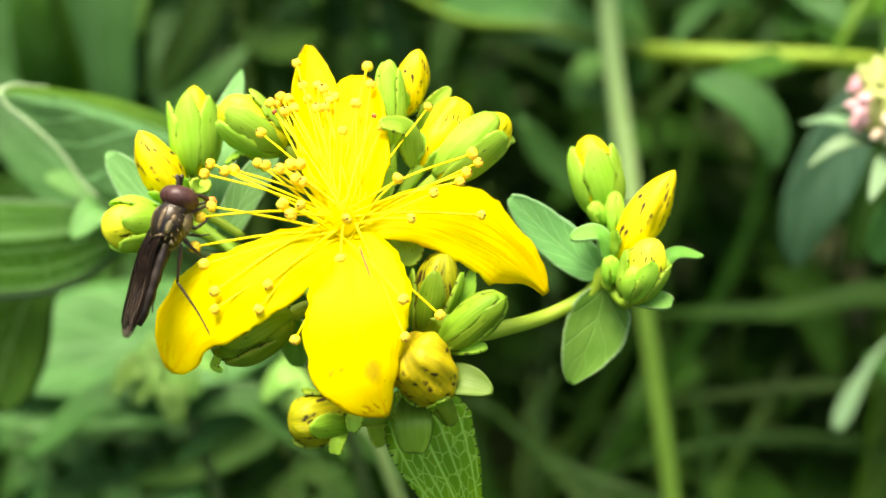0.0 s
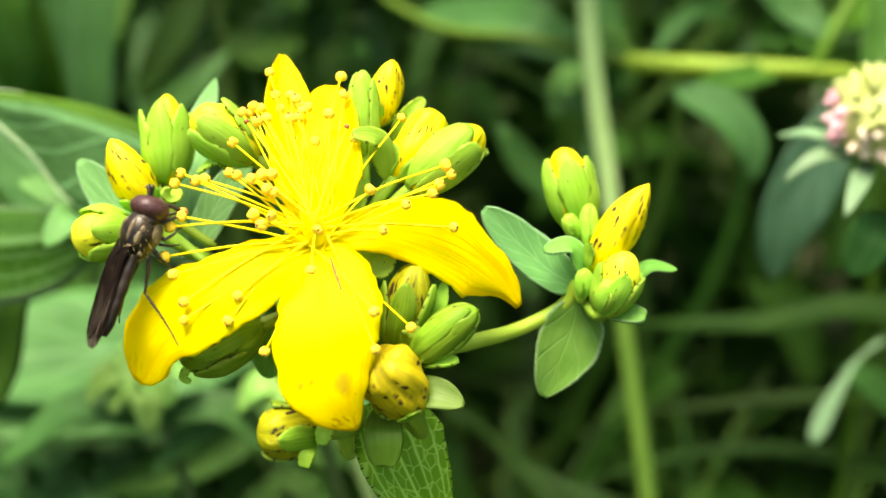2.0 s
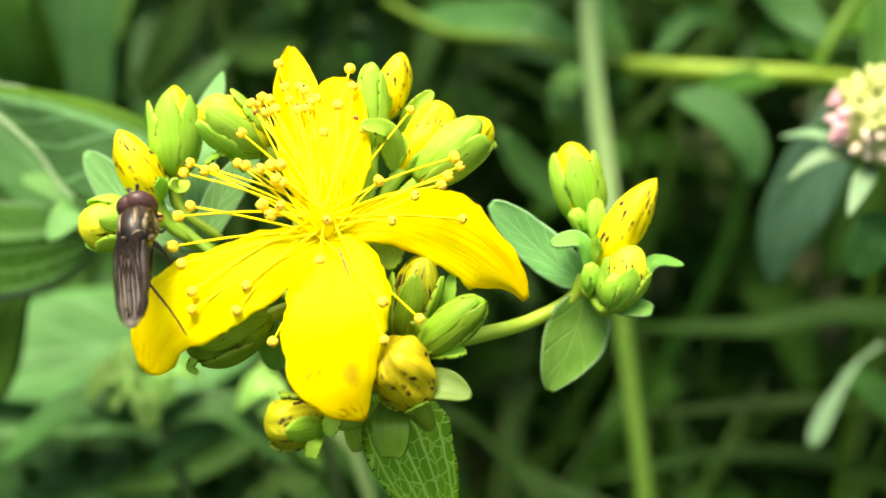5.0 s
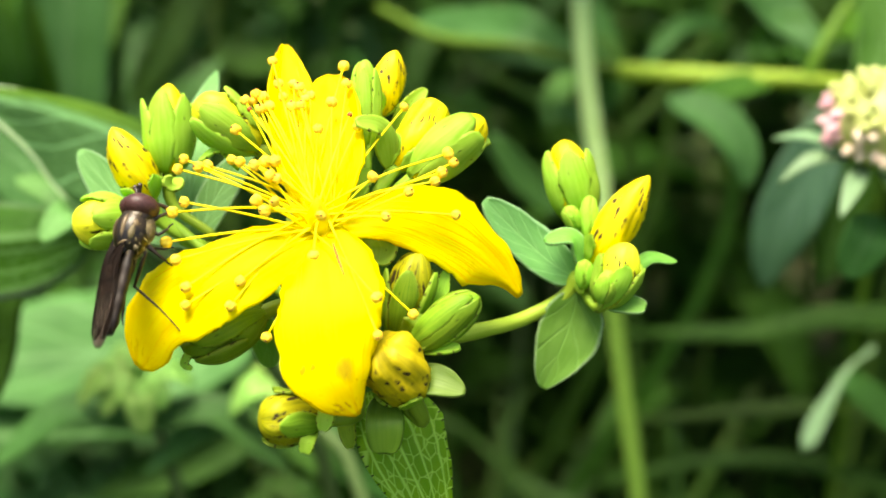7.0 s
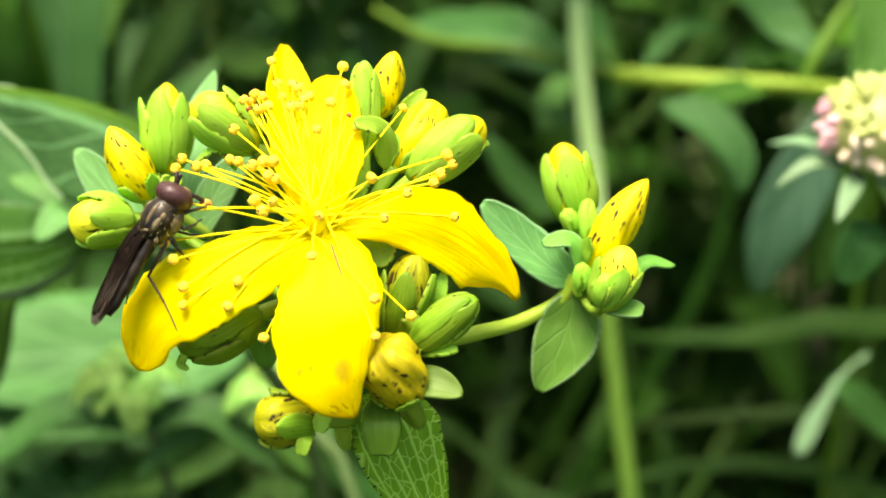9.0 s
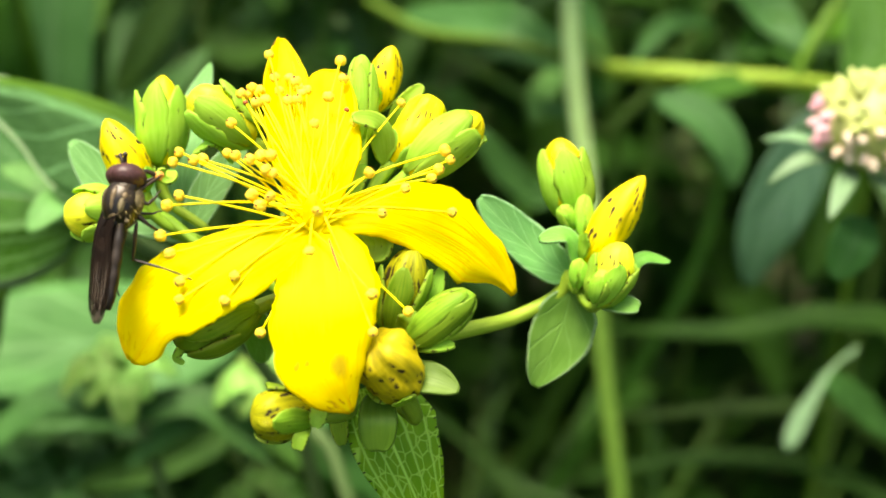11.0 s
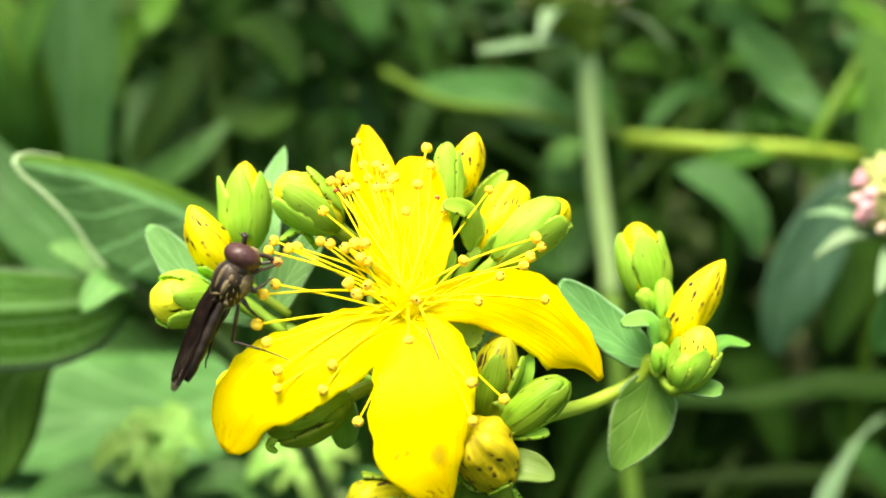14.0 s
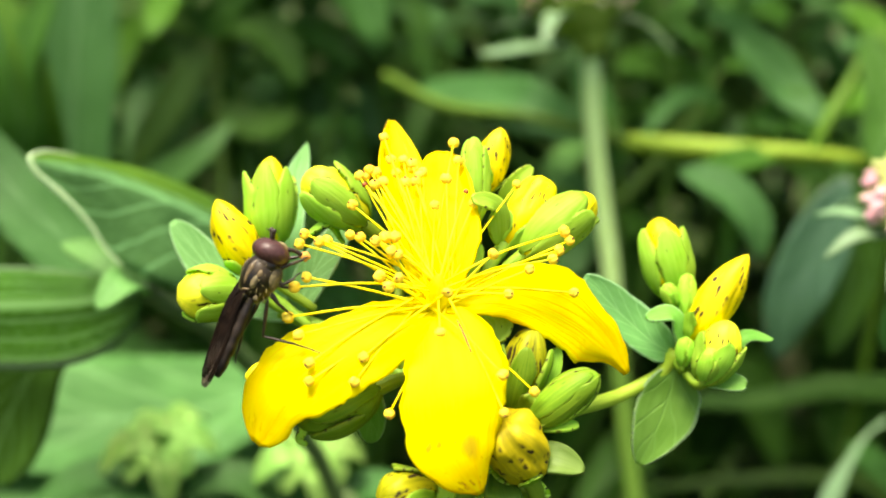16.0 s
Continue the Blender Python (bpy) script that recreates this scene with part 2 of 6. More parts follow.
def wing_material():
    m, n, l, p = node_material("smoky_wing")
    uv = coords(n).outputs["UV"]
    smoke_glint = noise_tex(n, l, 1.0, 3.0, scaled(n, l, uv, (17, 2.2, 1)))
    # the palest stop paints grey reflections along the brown membrane
    l.new(ramp(n, l, smoke_glint, [(0.38, (0.032, 0.023, 0.016)), (0.56, (0.092, 0.069, 0.050)), (0.70, (0.26, 0.21, 0.16))]), p.inputs["Base Color"])
    p.inputs["Roughness"].default_value = 0.33
    p.inputs["Specular IOR Level"].default_value = 0.35
    l.new(ramp(n, l, smoke_glint, [(0.3, (0.85, 0.85, 0.85)), (0.7, (0.55, 0.55, 0.55))]), p.inputs["Alpha"])
    bumped(n, l, p, smoke_glint, 0.5, 0.00005)
    return m


PETAL = petal_material()
PETAL_BRUISED = petal_material("petal_bruised", (0.40, 0.76))
PETAL_DASHED = petal_material("petal_dashed", None, 0.28)
PETAL_VEINED = petal_material("petal_veined", None, 0.06, 0.37)
ANTHER = simple_material("anther_yellow", (0.92, 0.56, 0.012), (0.96, 0.74, 0.055), 2500, 0.7, bump=0.6)
ANTHER_DARK = simple_material("anther_gland", (0.10, 0.015, 0.005), (0.22, 0.04, 0.01), 3000, 0.5)
FILAMENT = simple_material("filament_yellow", (0.94, 0.76, 0.006), (0.96, 0.86, 0.03), 900, 0.6, spec=0.15)
STYLE = simple_material("style_red", (0.26, 0.045, 0.012), (0.50, 0.14, 0.015), 2500, 0.5)
BUD_YELLOW = streaked_bud_material("bud_yellow", (0.92, 0.80, 0.015), (0.76, 0.58, 0.005), 0.42)
BUD_DASHED = streaked_bud_material("bud_dashed", (0.90, 0.72, 0.010), (0.62, 0.50, 0.004), 0.50, (24, 4.6))
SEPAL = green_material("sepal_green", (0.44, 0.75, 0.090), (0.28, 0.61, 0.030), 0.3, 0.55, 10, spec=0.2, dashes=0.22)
# the sepal green darkened for the lower buds: the flower's shade is in it
SEPAL_SHADED = green_material("sepal_shaded_green", (0.27, 0.45, 0.030), (0.12, 0.28, 0.010), 0.2, 0.5, 12, spec=0.2, dashes=0.25)
LEAF = green_material("leaf_green", (0.200, 0.39, 0.010), (0.110, 0.28, 0.004), 0.3, 0.5, 6, vein=7.0, spec=0.2, net_of=(8, 14), show=0.95, along=5, margin_dots=21)
LEAF_PALE = green_material("leaf_pale", (0.22, 0.50, 0.085), (0.14, 0.38, 0.045), 0.3, 0.5, 5, vein=3.0, spec=0.2, show=-0.1, rim=0.35, margin_dots=16)
STALK = green_material("stalk_green", (0.42, 0.62, 0.06), (0.28, 0.48, 0.03), 0.0, 0.5, 8, spec=0.25)
STALK_PALE = green_material("stalk_pale", (0.47, 0.65, 0.24), (0.36, 0.54, 0.16), 0.0, 0.5, 8, spec=0.25)
TWIG = green_material("twig_yellow_green", (0.27, 0.43, 0.035), (0.17, 0.32, 0.020), 0.0, 0.5, 8, spec=0.25)
FAR_LEAF = green_material("far_leaf", (0.058, 0.175, 0.016), (0.028, 0.105, 0.008), 0.42, 0.55, 5, vein=7.0, size=120, spec=0.15, show=0.25)
FAR_LEAF_BLUE = green_material("far_leaf_blue_green", (0.063, 0.205, 0.036), (0.034, 0.130, 0.019), 0.42, 0.5, 5, vein=7.0, size=120, spec=0.25, show=0.25)
RIBBED_LEAF = green_material("ribbed_leaf", (0.042, 0.150, 0.009), (0.016, 0.075, 0.003), 0.3, 0.5, 6, vein=4.0, size=120, spec=0.12, show=0.5, rim=0.25, along=7)
SHOOT_PALE = green_material("shoot_pale", (0.38, 0.64, 0.17), (0.15, 0.36, 0.05), 0.25, 0.55, 4, spec=0.2)
STALK_GREY = green_material("stalk_grey", (0.10, 0.18, 0.055), (0.07, 0.135, 0.038), 0.0, 0.55, 8, spec=0.2)
TWIG_DIM = green_material("twig_dim", (0.10, 0.20, 0.018), (0.06, 0.14, 0.009), 0.0, 0.5, 8, spec=0.2)
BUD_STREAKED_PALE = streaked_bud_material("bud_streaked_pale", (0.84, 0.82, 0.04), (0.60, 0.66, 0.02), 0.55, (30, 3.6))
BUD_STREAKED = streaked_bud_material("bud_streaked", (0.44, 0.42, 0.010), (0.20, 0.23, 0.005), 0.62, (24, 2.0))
# yellow bud skin with the shade of the petal above put into it
BUD_SHADED = streaked_bud_material("bud_shaded", (0.58, 0.46, 0.010), (0.30, 0.26, 0.006), 0.46, (26, 6.5))
CALYX = green_material("calyx_green", (0.22, 0.32, 0.050), (0.13, 0.20, 0.025), 0.1, 0.6, 9, spec=0.15)
WEED_STEM = green_material("weed_stem", (0.10, 0.20, 0.035), (0.05, 0.12, 0.018), 0.0, 0.5, 8, spec=0.2)
SHEEN_LEAF = green_material("sheen_leaf", (0.045, 0.125, 0.052), (0.024, 0.080, 0.032), 0.2, 0.38, 5, vein=4.0, size=120, spec=0.6, show=0.1)
FAR_LEAF_LIGHT = green_material("far_leaf_light", (0.15, 0.36, 0.095), (0.09, 0.26, 0.052), 0.3, 0.5, 5, vein=6.0, size=120, spec=0.2, show=0.25)
HEAD_GREEN = green_material("head_green", (0.60, 0.64, 0.25), (0.44, 0.52, 0.12), 0.1, 0.55, 6)
DOCK_LEAF = green_material("dock_leaf", (0.112, 0.285, 0.070), (0.054, 0.158, 0.032), 0.35, 0.5, 5, vein=4.0, size=120, spec=0.2, show=0.2)
BIG_LEAF = green_material("big_leaf", (0.110, 0.31, 0.085), (0.052, 0.175, 0.040), 0.35, 0.5, 5, vein=5.0, size=120, spec=0.2, show=0.38)
# yellower green with sunlight through the folded strip put into it
LIT_LEAF_EDGE = green_material("lit_leaf_edge", (0.11, 0.29, 0.022), (0.05, 0.165, 0.010), 0.35, 0.5, 5, size=120, spec=0.2)
POLLEN = simple_material("orange_pollen", (0.75, 0.26, 0.03), (0.90, 0.50, 0.10), 2500, 0.8, bump=0.8)
PINK = simple_material("floret_pink", (0.78, 0.36, 0.44), (0.86, 0.54, 0.56), 700, 0.55)
PEACH = simple_material("floret_peach", (0.78, 0.58, 0.42), (0.84, 0.70, 0.50), 700, 0.55)
BRACT = green_material("bract_grey_green", (0.22, 0.37, 0.19), (0.14, 0.26, 0.11), 0.2, 0.5, 8)
SOIL = simple_material("mossy_soil", (0.055, 0.046, 0.022), (0.060, 0.090, 0.028), 25, 0.95, spec=0.1, bump=0.8)
THORAX = simple_material("thorax_bronze", (0.007, 0.005, 0.003), (0.052, 0.034, 0.014), 700, 0.30, metal=0.15, spec=0.45, bump=0.35, lo=0.42, hi=0.64)
DUSTED = simple_material("dusted_flank", (0.055, 0.040, 0.018), (0.34, 0.27, 0.12), 650, 0.65, lo=0.40, hi=0.66, bump=0.1)
ABDOMEN = simple_material("abdomen_black", (0.007, 0.005, 0.004), (0.024, 0.016, 0.010), 1200, 0.5, spec=0.25)
EYE = simple_material("eye_red_brown", (0.045, 0.017, 0.015), (0.085, 0.034, 0.030), 6000, 0.42, spec=0.35, coat=0.08, bump=0.3)

# lit and shaded copies of one stem green
STALK_LIT = green_material("stalk_lit", (0.47, 0.68, 0.28), (0.37, 0.57, 0.18), 0.0, 0.6, 8, spec=0.2)
STALK_SHADED = green_material("stalk_shaded", (0.15, 0.27, 0.040), (0.100, 0.20, 0.024), 0.0, 0.5, 8, spec=0.25)
DULL_LEAF = green_material("dull_leaf", (0.062, 0.175, 0.042), (0.037, 0.120, 0.023), 0.42, 0.55, 5, vein=7.0, size=120, spec=0.2, show=0.25)
BRIGHT_LEAF = green_material("bright_leaf", (0.0882, 0.2436, 0.0168), (0.0546, 0.1764, 0.0084), 0.4, 0.5, 5, vein=6.0, size=120, spec=0.2, show=0.2)
BRISTLE = simple_material("golden_bristle", (0.20, 0.15, 0.05), (0.42, 0.34, 0.13), 900, 0.6)
LEAF_TEAL = green_material("leaf_blue_green", (0.20, 0.46, 0.14), (0.13, 0.34, 0.085), 0.3, 0.5, 5, vein=5.0, spec=0.2, show=0.12, rim=0.3)
MARGIN = green_material("leaf_margin", (0.54, 0.74, 0.42), (0.46, 0.68, 0.33), 0.0, 0.5, 4, spec=0.2)
ARCH_LEAF = green_material("arching_leaf", (0.045, 0.112, 0.016), (0.020, 0.062, 0.008), 0.42, 0.55, 5, size=120, spec=0.15)
LEG = simple_material("leg_dark", (0.014, 0.009, 0.005), (0.045, 0.026, 0.012), 1500, 0.4)
BRONZE = simple_material("bronze_stripe", (0.07, 0.046, 0.020), (0.27, 0.19, 0.09), 1400, 0.4, metal=0.1)
WING = wing_material()
VEIN = simple_material("wing_vein", (0.006, 0.004, 0.003), (0.014, 0.008, 0.005), 900, 0.5, spec=0.06)


# ---- mesh tools ----
ORIGIN = {}


def part(name, mesh, material, parent=None, label="", at=None):
    """Links a mesh as one object. at: its own origin in the world; its vertices are then given in the world."""
    ob = new(name, mesh)
    if at is not None:
        mesh.transform(Matrix.Translation(-Vector(at)))
        ob.matrix_basis = Matrix.Translation(at)
        ORIGIN[ob.name] = Vector(at)
    if parent is not None:
        ob.parent = parent
        if at is not None and parent.name in ORIGIN:
            ob.matrix_parent_inverse = Matrix.Translation(-ORIGIN[parent.name])
    if material is not None and not mesh.materials:
        mesh.materials.append(material)
    return tagged(ob, label)


def thing(name, at, label, category, group="", kind=""):
    ob = new(name)
    ob.empty_display_size = 0.005
    ob.matrix_basis = Matrix.Translation(at)
    ORIGIN[ob.name] = Vector(at)
    return tagged(ob, label, category, group, kind)


def grid_mesh(points, uvs, thick=0.0, closed=False):
    """A sheet from an array of points (rows, columns, 3). With thick it has two sides and a rim; closed joins the columns round."""
    P = np.asarray(points, dtype=float)
    r, c = P.shape[:2]
    faces, verts = [], P.reshape(-1, 3)
    uv = np.asarray(uvs, dtype=float).reshape(-1, 2)
    cols = c if closed else c - 1
    front = [(i * c + j, i * c + (j + 1) % c, (i + 1) * c + (j + 1) % c, (i + 1) * c + j) for i in range(r - 1) for j in range(cols)]
    faces = list(front)
    if closed:
        faces += [tuple(range(c - 1, -1, -1)), tuple((r - 1) * c + j for j in range(c))]
    if thick:
        dv, du = np.gradient(P, axis=0), np.gradient(P, axis=1)
        n = np.cross(du, dv)
        n /= np.linalg.norm(n, axis=2, keepdims=True) + 1e-12
        back = P - n * thick
        k = len(verts)
        verts = np.concatenate([verts, back.reshape(-1, 3)])
        uv = np.concatenate([uv, uv])
        faces += [tuple(k + a for a in reversed(f)) for f in front]
        rim = [j for j in range(c)] + [i * c + c - 1 for i in range(1, r)] + [(r - 1) * c + j for j in range(c - 2, -1, -1)] + [i * c for i in range(r - 2, 0, -1)]
        faces += [(rim[q - 1] + k, rim[q] + k, rim[q], rim[q - 1]) for q in range(len(rim))]
    me = bpy.data.meshes.new("mesh")
    me.from_pydata(verts.tolist(), [], faces)
    layer = me.uv_layers.new(name="UVMap")
    ids = np.empty(len(me.loops), dtype=np.int32)
    me.loops.foreach_get("vertex_index", ids)
    layer.data.foreach_set("uv", uv[ids].astype(np.float32).ravel())
    me.polygons.foreach_set("use_smooth", [True] * len(me.polygons))
    me.validate()
    return me


def spline(points, n):
    """n places evenly along a smooth curve through the points."""
    p = [np.array(q, dtype=float) for q in points]
    if len(p) == 2:
        return np.array([p[0] + (p[1] - p[0]) * k / (n - 1) for k in range(n)])
    k = [0.0]
    for a, b in zip(p, p[1:]):
        k.append(k[-1] + float(np.linalg.norm(b - a)) + 1e-9)
    d = [(p[i + 1] - p[i]) / (k[i + 1] - k[i]) for i in range(len(p) - 1)]
    slope = [d[0]]
    for i in range(1, len(d)):
        h0, h1 = k[i] - k[i - 1], k[i + 1] - k[i]
        slope.append((d[i - 1] * h1 + d[i] * h0) / (h0 + h1))
    slope.append(d[-1])
    out = []
    for j in range(n):
        x = k[-1] * j / (n - 1)
        i = max(0, min(len(p) - 2, int(np.searchsorted(k, x)) - 1))
        h = k[i + 1] - k[i]
        t = (x - k[i]) / h
        out.append((2 * t ** 3 - 3 * t * t + 1) * p[i] + (t ** 3 - 2 * t * t + t) * h * slope[i] + (3 * t * t - 2 * t ** 3) * p[i + 1] + (t ** 3 - t * t) * h * slope[i + 1])
    return np.array(out)


def tube_mesh(points, radii, sides=10, n=None, bumps=0.0):
    """A stem along a curve; radii are given along it and rounded off at the ends."""
    n = n or max(6, 5 * len(points))
    c = spline(points, n)
    rad = np.interp(np.linspace(0, 1, n), np.linspace(0, 1, len(radii)), radii)
    t = np.gradient(c, axis=0)
    t /= np.linalg.norm(t, axis=1, keepdims=True) + 1e-12
    ref = np.array((0.3, 0.9, 0.31)) if abs(t[0][1]) < 0.8 else np.array((1.0, 0.1, 0.1))
    rows, uvs = [], []
    for i in range(n):
        a = ref - t[i] * np.dot(ref, t[i])
        a /= np.linalg.norm(a)
        b = np.cross(t[i], a)
        ref = a
        rr = rad[i] * (1 + bumps * (noise.noise(Vector(c[i]) * 900) if bumps else 0))
        rows.append([c[i] + rr * (math.cos(2 * math.pi * k / sides) * a + math.sin(2 * math.pi * k / sides) * b) for k in range(sides)])
        uvs.append([(k / sides, i / (n - 1)) for k in range(sides)])
    first, last = c[0] - t[0] * rad[0] * 0.35, c[-1] + t[-1] * rad[-1] * 0.35
    rows = [[first + (q - c[0]) * 0.05 for q in rows[0]]] + rows + [[last + (q - c[-1]) * 0.05 for q in rows[-1]]]
    uvs = [uvs[0]] + uvs + [uvs[-1]]
    return grid_mesh(rows, uvs, closed=True)


def beta(v, a, b):
    top = (a / (a + b)) ** a * (b / (a + b)) ** b
    return (v ** a) * ((1 - v) ** b) / top


def smooth_at(xs, ys, x):
    """A smooth, never overshooting value between given ones."""
    i = max(0, min(len(xs) - 2, int(np.searchsorted(xs, x)) - 1))
    d = [(ys[k + 1] - ys[k]) / (xs[k + 1] - xs[k]) for k in range(len(xs) - 1)]
    slope = [d[0]] + [0.0 if d[k - 1] * d[k] <= 0 else 2 * d[k - 1] * d[k] / (d[k - 1] + d[k]) for k in range(1, len(d))] + [d[-1]]
    h = xs[i + 1] - xs[i]
    t = (x - xs[i]) / h
    return (2 * t ** 3 - 3 * t * t + 1) * ys[i] + (t ** 3 - 2 * t * t + t) * h * slope[i] + (3 * t * t - 2 * t ** 3) * ys[i + 1] + (t ** 3 - t * t) * h * slope[i + 1]


def blade_mesh(points, width, face, a=0.6, b=0.8, cup=0.0, lean=0.0, ripple=0.0, base=0.0, thick=0.00018, rows=20, cols=11, fold=0.0, twist=0.0, sides=None, over=None, ragged=0.0):
    """A leaf or petal along a curve. width: half of its breadth; face: the way its upper side looks; a, b: its outline;
    cup bends the edges towards the face, lean shifts the outline sideways, fold makes a keel, base: the breadth left at the foot.
    sides: instead of an outline, the breadth on either side (m) at even steps from foot to tip; over: where those steps stand."""
    c = spline(points, rows)
    t = np.gradient(c, axis=0)
    t /= np.linalg.norm(t, axis=1, keepdims=True)
    face = np.array(face, dtype=float)
    P, U = [], []
    seed = Vector((rng.random() * 50, rng.random() * 50, rng.random() * 50))
    for i in range(rows):
        v = i / (rows - 1)
        vv = min(max(v, 0.004), 0.996)
        w = width * max(beta(vv, a, b), base * (1 - v) ** 0.5, 0.02)
        if sides:
            wide = [smooth_at(over, s, v) for s in sides]
        side = np.cross(t[i], face)
        side /= np.linalg.norm(side) + 1e-12
        nrm = np.cross(side, t[i])
        if twist:
            q = radians(twist) * v
            side, nrm = side * math.cos(q) + nrm * math.sin(q), nrm * math.cos(q) - side * math.sin(q)
        row, ur = [], []
        for j in range(cols):
            u = 2 * j / (cols - 1) - 1
            h = cup * w * u * u + fold * w * abs(u)
            if ripple:
                h += ripple * width * noise.noise(seed + Vector((u * 1.3, v * 3.0, 0))) * (0.3 + abs(u)) * (1 - 0.8 * v ** 4)
            off = u * (wide[0] if u > 0 else wide[1]) if sides else w * u
            if ragged:
                off *= 1 + ragged * u * u * (noise.noise(seed + Vector((9.0 * u, 13.0 * v, 5.0))) + 0.7 * noise.noise(seed + Vector((3.0 * u, 31.0 * v, 8.0))))
            row.append(c[i] + side * (off + lean * width * math.sin(math.pi * v) ** 2) + nrm * h)
            ur.append((0.5 + u / 2, v))
        P.append(row)
        U.append(ur)
    return grid_mesh(P, U, thick)


def frame_of(base, tip, spin=0.0):
    z = (Vector(tip) - Vector(base)).normalized()
    x = z.orthogonal().normalized()
    m = Matrix((x, z.cross(x), z)).transposed().to_4x4()
    return Matrix.Translation(base) @ m @ Matrix.Rotation(spin, 4, "Z")


def bud_radius(v, shape):
    return beta(min(max(v, 0.0015), 0.9996), *shape)


def bud_body(length, radius, shape, twist=0.7, lobes=5, relief=0.18, crumple=0.09):
    rows, sides = 18, 36
    lump = Vector((rng.uniform(0, 90), 0, 0))
    P, U = [], []
    for i in range(rows):
        v = 0.5 - 0.5 * math.cos(math.pi * i / (rows - 1))
        r = radius * bud_radius(v, shape)
        row, ur = [], []
        for k in range(sides):
            th = 2 * math.pi * k / sides
            ph = ((th + twist * v * 2.2) * lobes / (2 * math.pi)) % 1.0
            rr = r * (1 + relief * (ph - 0.5) * min(1, 3 * v) + crumple * noise.noise(lump + Vector((1.3 * math.cos(th), 1.3 * math.sin(th), 2.4 * v))) + 0.5 * crumple * noise.noise(lump + Vector((3.1 * math.cos(th), 3.1 * math.sin(th), 6.0 * v))))
            row.append((rr * math.cos(th), rr * math.sin(th), length * v))
            ur.append((k / sides + 0.12 * v, v))
        P.append(row)
        U.append(ur)
    return grid_mesh(P, U, closed=True)


def sepal_mesh(length, radius, shape, theta, reach, half, flare, tipped, out=0.0):
    """A sepal that wraps a bud from its foot up to reach of its length."""
    rows, cols = 18, 9
    lump = Vector((rng.uniform(0, 90), 3, 0))
    P, U = [], []
    for i in range(rows):
        v = i / (rows - 1)
        s = v * reach
        r = radius * max(bud_radius(s, shape), 0.25 if s < 0.1 else 0.0) * 1.05 + 0.00010 + flare * radius * v ** 3 + out * radius * v
        w = half * max(beta(min(max(v, 0.02), 0.99), 0.42, tipped), 0.5 * (1 - v) ** 0.5, 0.03)
        row, ur = [], []
        for j in range(cols):
            u = 2 * j / (cols - 1) - 1
            th = theta + w * u * (1 + 0.20 * noise.noise(lump + Vector((7 + u, 4.5 * v, 1))) + 0.14 * noise.noise(lump + Vector((17 + 2 * u, 11 * v, 1)))) + 0.10 * noise.noise(lump + Vector((9, 1.7 * v, 1)))
            rr = r * (1 + 0.05 * (1 - u * u) + 0.025 * math.cos(u * 7.5) * (1 - v) + 0.08 * noise.noise(lump + Vector((u, 2.5 * v, 0))))
            row.append((rr * math.cos(th), rr * math.sin(th), length * s * (1 - 0.12 * flare * v)))
            ur.append((0.5 + u / 2, v))
        P.append(row)
        U.append(ur)
    return grid_mesh(P, U, 0.00022)


def bud(parent, base, tip, radius, skin, sepal_skin, sepals=5, reach=0.75, half=0.62, flare=0.05, tipped=0.5, shape=(0.55, 0.5), label="", spin=0.0, stalk=None, out=0.0, crumple=0.09):
    m = frame_of(base, tip, spin)
    length = (Vector(tip) - Vector(base)).length
    me = bud_body(length, radius, shape, crumple=crumple)
    me.transform(m)
    body = part("bud", me, skin, parent, label, at=base)
    for k in range(sepals):
        s = sepal_mesh(length, radius, shape, 2 * math.pi * (k + 0.15 * rng.uniform(-1, 1)) / sepals, reach * rng.uniform(0.92, 1.05), half * rng.uniform(0.9, 1.1), flare * rng.uniform(0.6, 1.4), tipped, out)
        s.transform(m)
        part("sepal", s, sepal_skin, body, at=base)
    if stalk is not None:
        d = (Vector(tip) - Vector(base)).normalized()
        start = Vector(base) + d * length * 0.06
        part("bud_stalk", tube_mesh([start, start - d * (Vector(stalk) - start).length * (0.35 if (Vector(stalk) - start).dot(d) < 0 else 0.06), Vector(stalk)], [radius * 0.34, 0.00042, 0.00034], 8, 12), TWIG, body, at=base)
    return body


VIEW = Vector((0.0, -0.94, 0.34))   # towards the camera; petals and leaves are turned by it to fit its view
UP = Vector((0.0, 0.34, 0.94))

# ---- ground ----
def ground_mesh():
    n, size = 61, 40.0
    g = [(abs(k / 30 - 1) ** 3) * size * (1 if k > 30 else -1) for k in range(n)]
    P = [[(g[j], g[i], 0.012 * noise.noise(Vector((g[j] * 3, g[i] * 3, 0)))) for j in range(n)] for i in range(n)]
    U = [[(j / 60, i / 60) for j in range(n)] for i in range(n)]
    return grid_mesh(P, U)


tagged(part("ground", ground_mesh(), SOIL), "dark crumbly soil under the meadow plants", "ground", kind="structure")

# ---- the flowering plant in focus ----
NODE = mm(-3.40, 78.47, 414.16)
FOOT = Vector((NODE.x + 0.02, NODE.y + 0.03, 0.0))
wort = thing("flowering_plant", FOOT, "yellow five-petalled wildflower with green buds and paired leaves", "flower")
# greyer than its side branches: the shade on the stem is in its colour
part("main_stem", tube_mesh([FOOT, mm(7.42, 69.17, 324.28), mm(3.97, 78.54, 379.26), mm(1.15, 81.08, 397.94), mm(-0.80, 79.95, 406.52), mm(-3.15, 79.73, 411.77), mm(-5.02, 79.58, 417.20), mm(-6.56, 77.80, 422.55)], [0.0015, 0.0014, 0.0012, 0.0011, 0.0009, 0.0008, 0.0007, 0.0007], 12, 70), STALK_GREY, wort, at=FOOT)

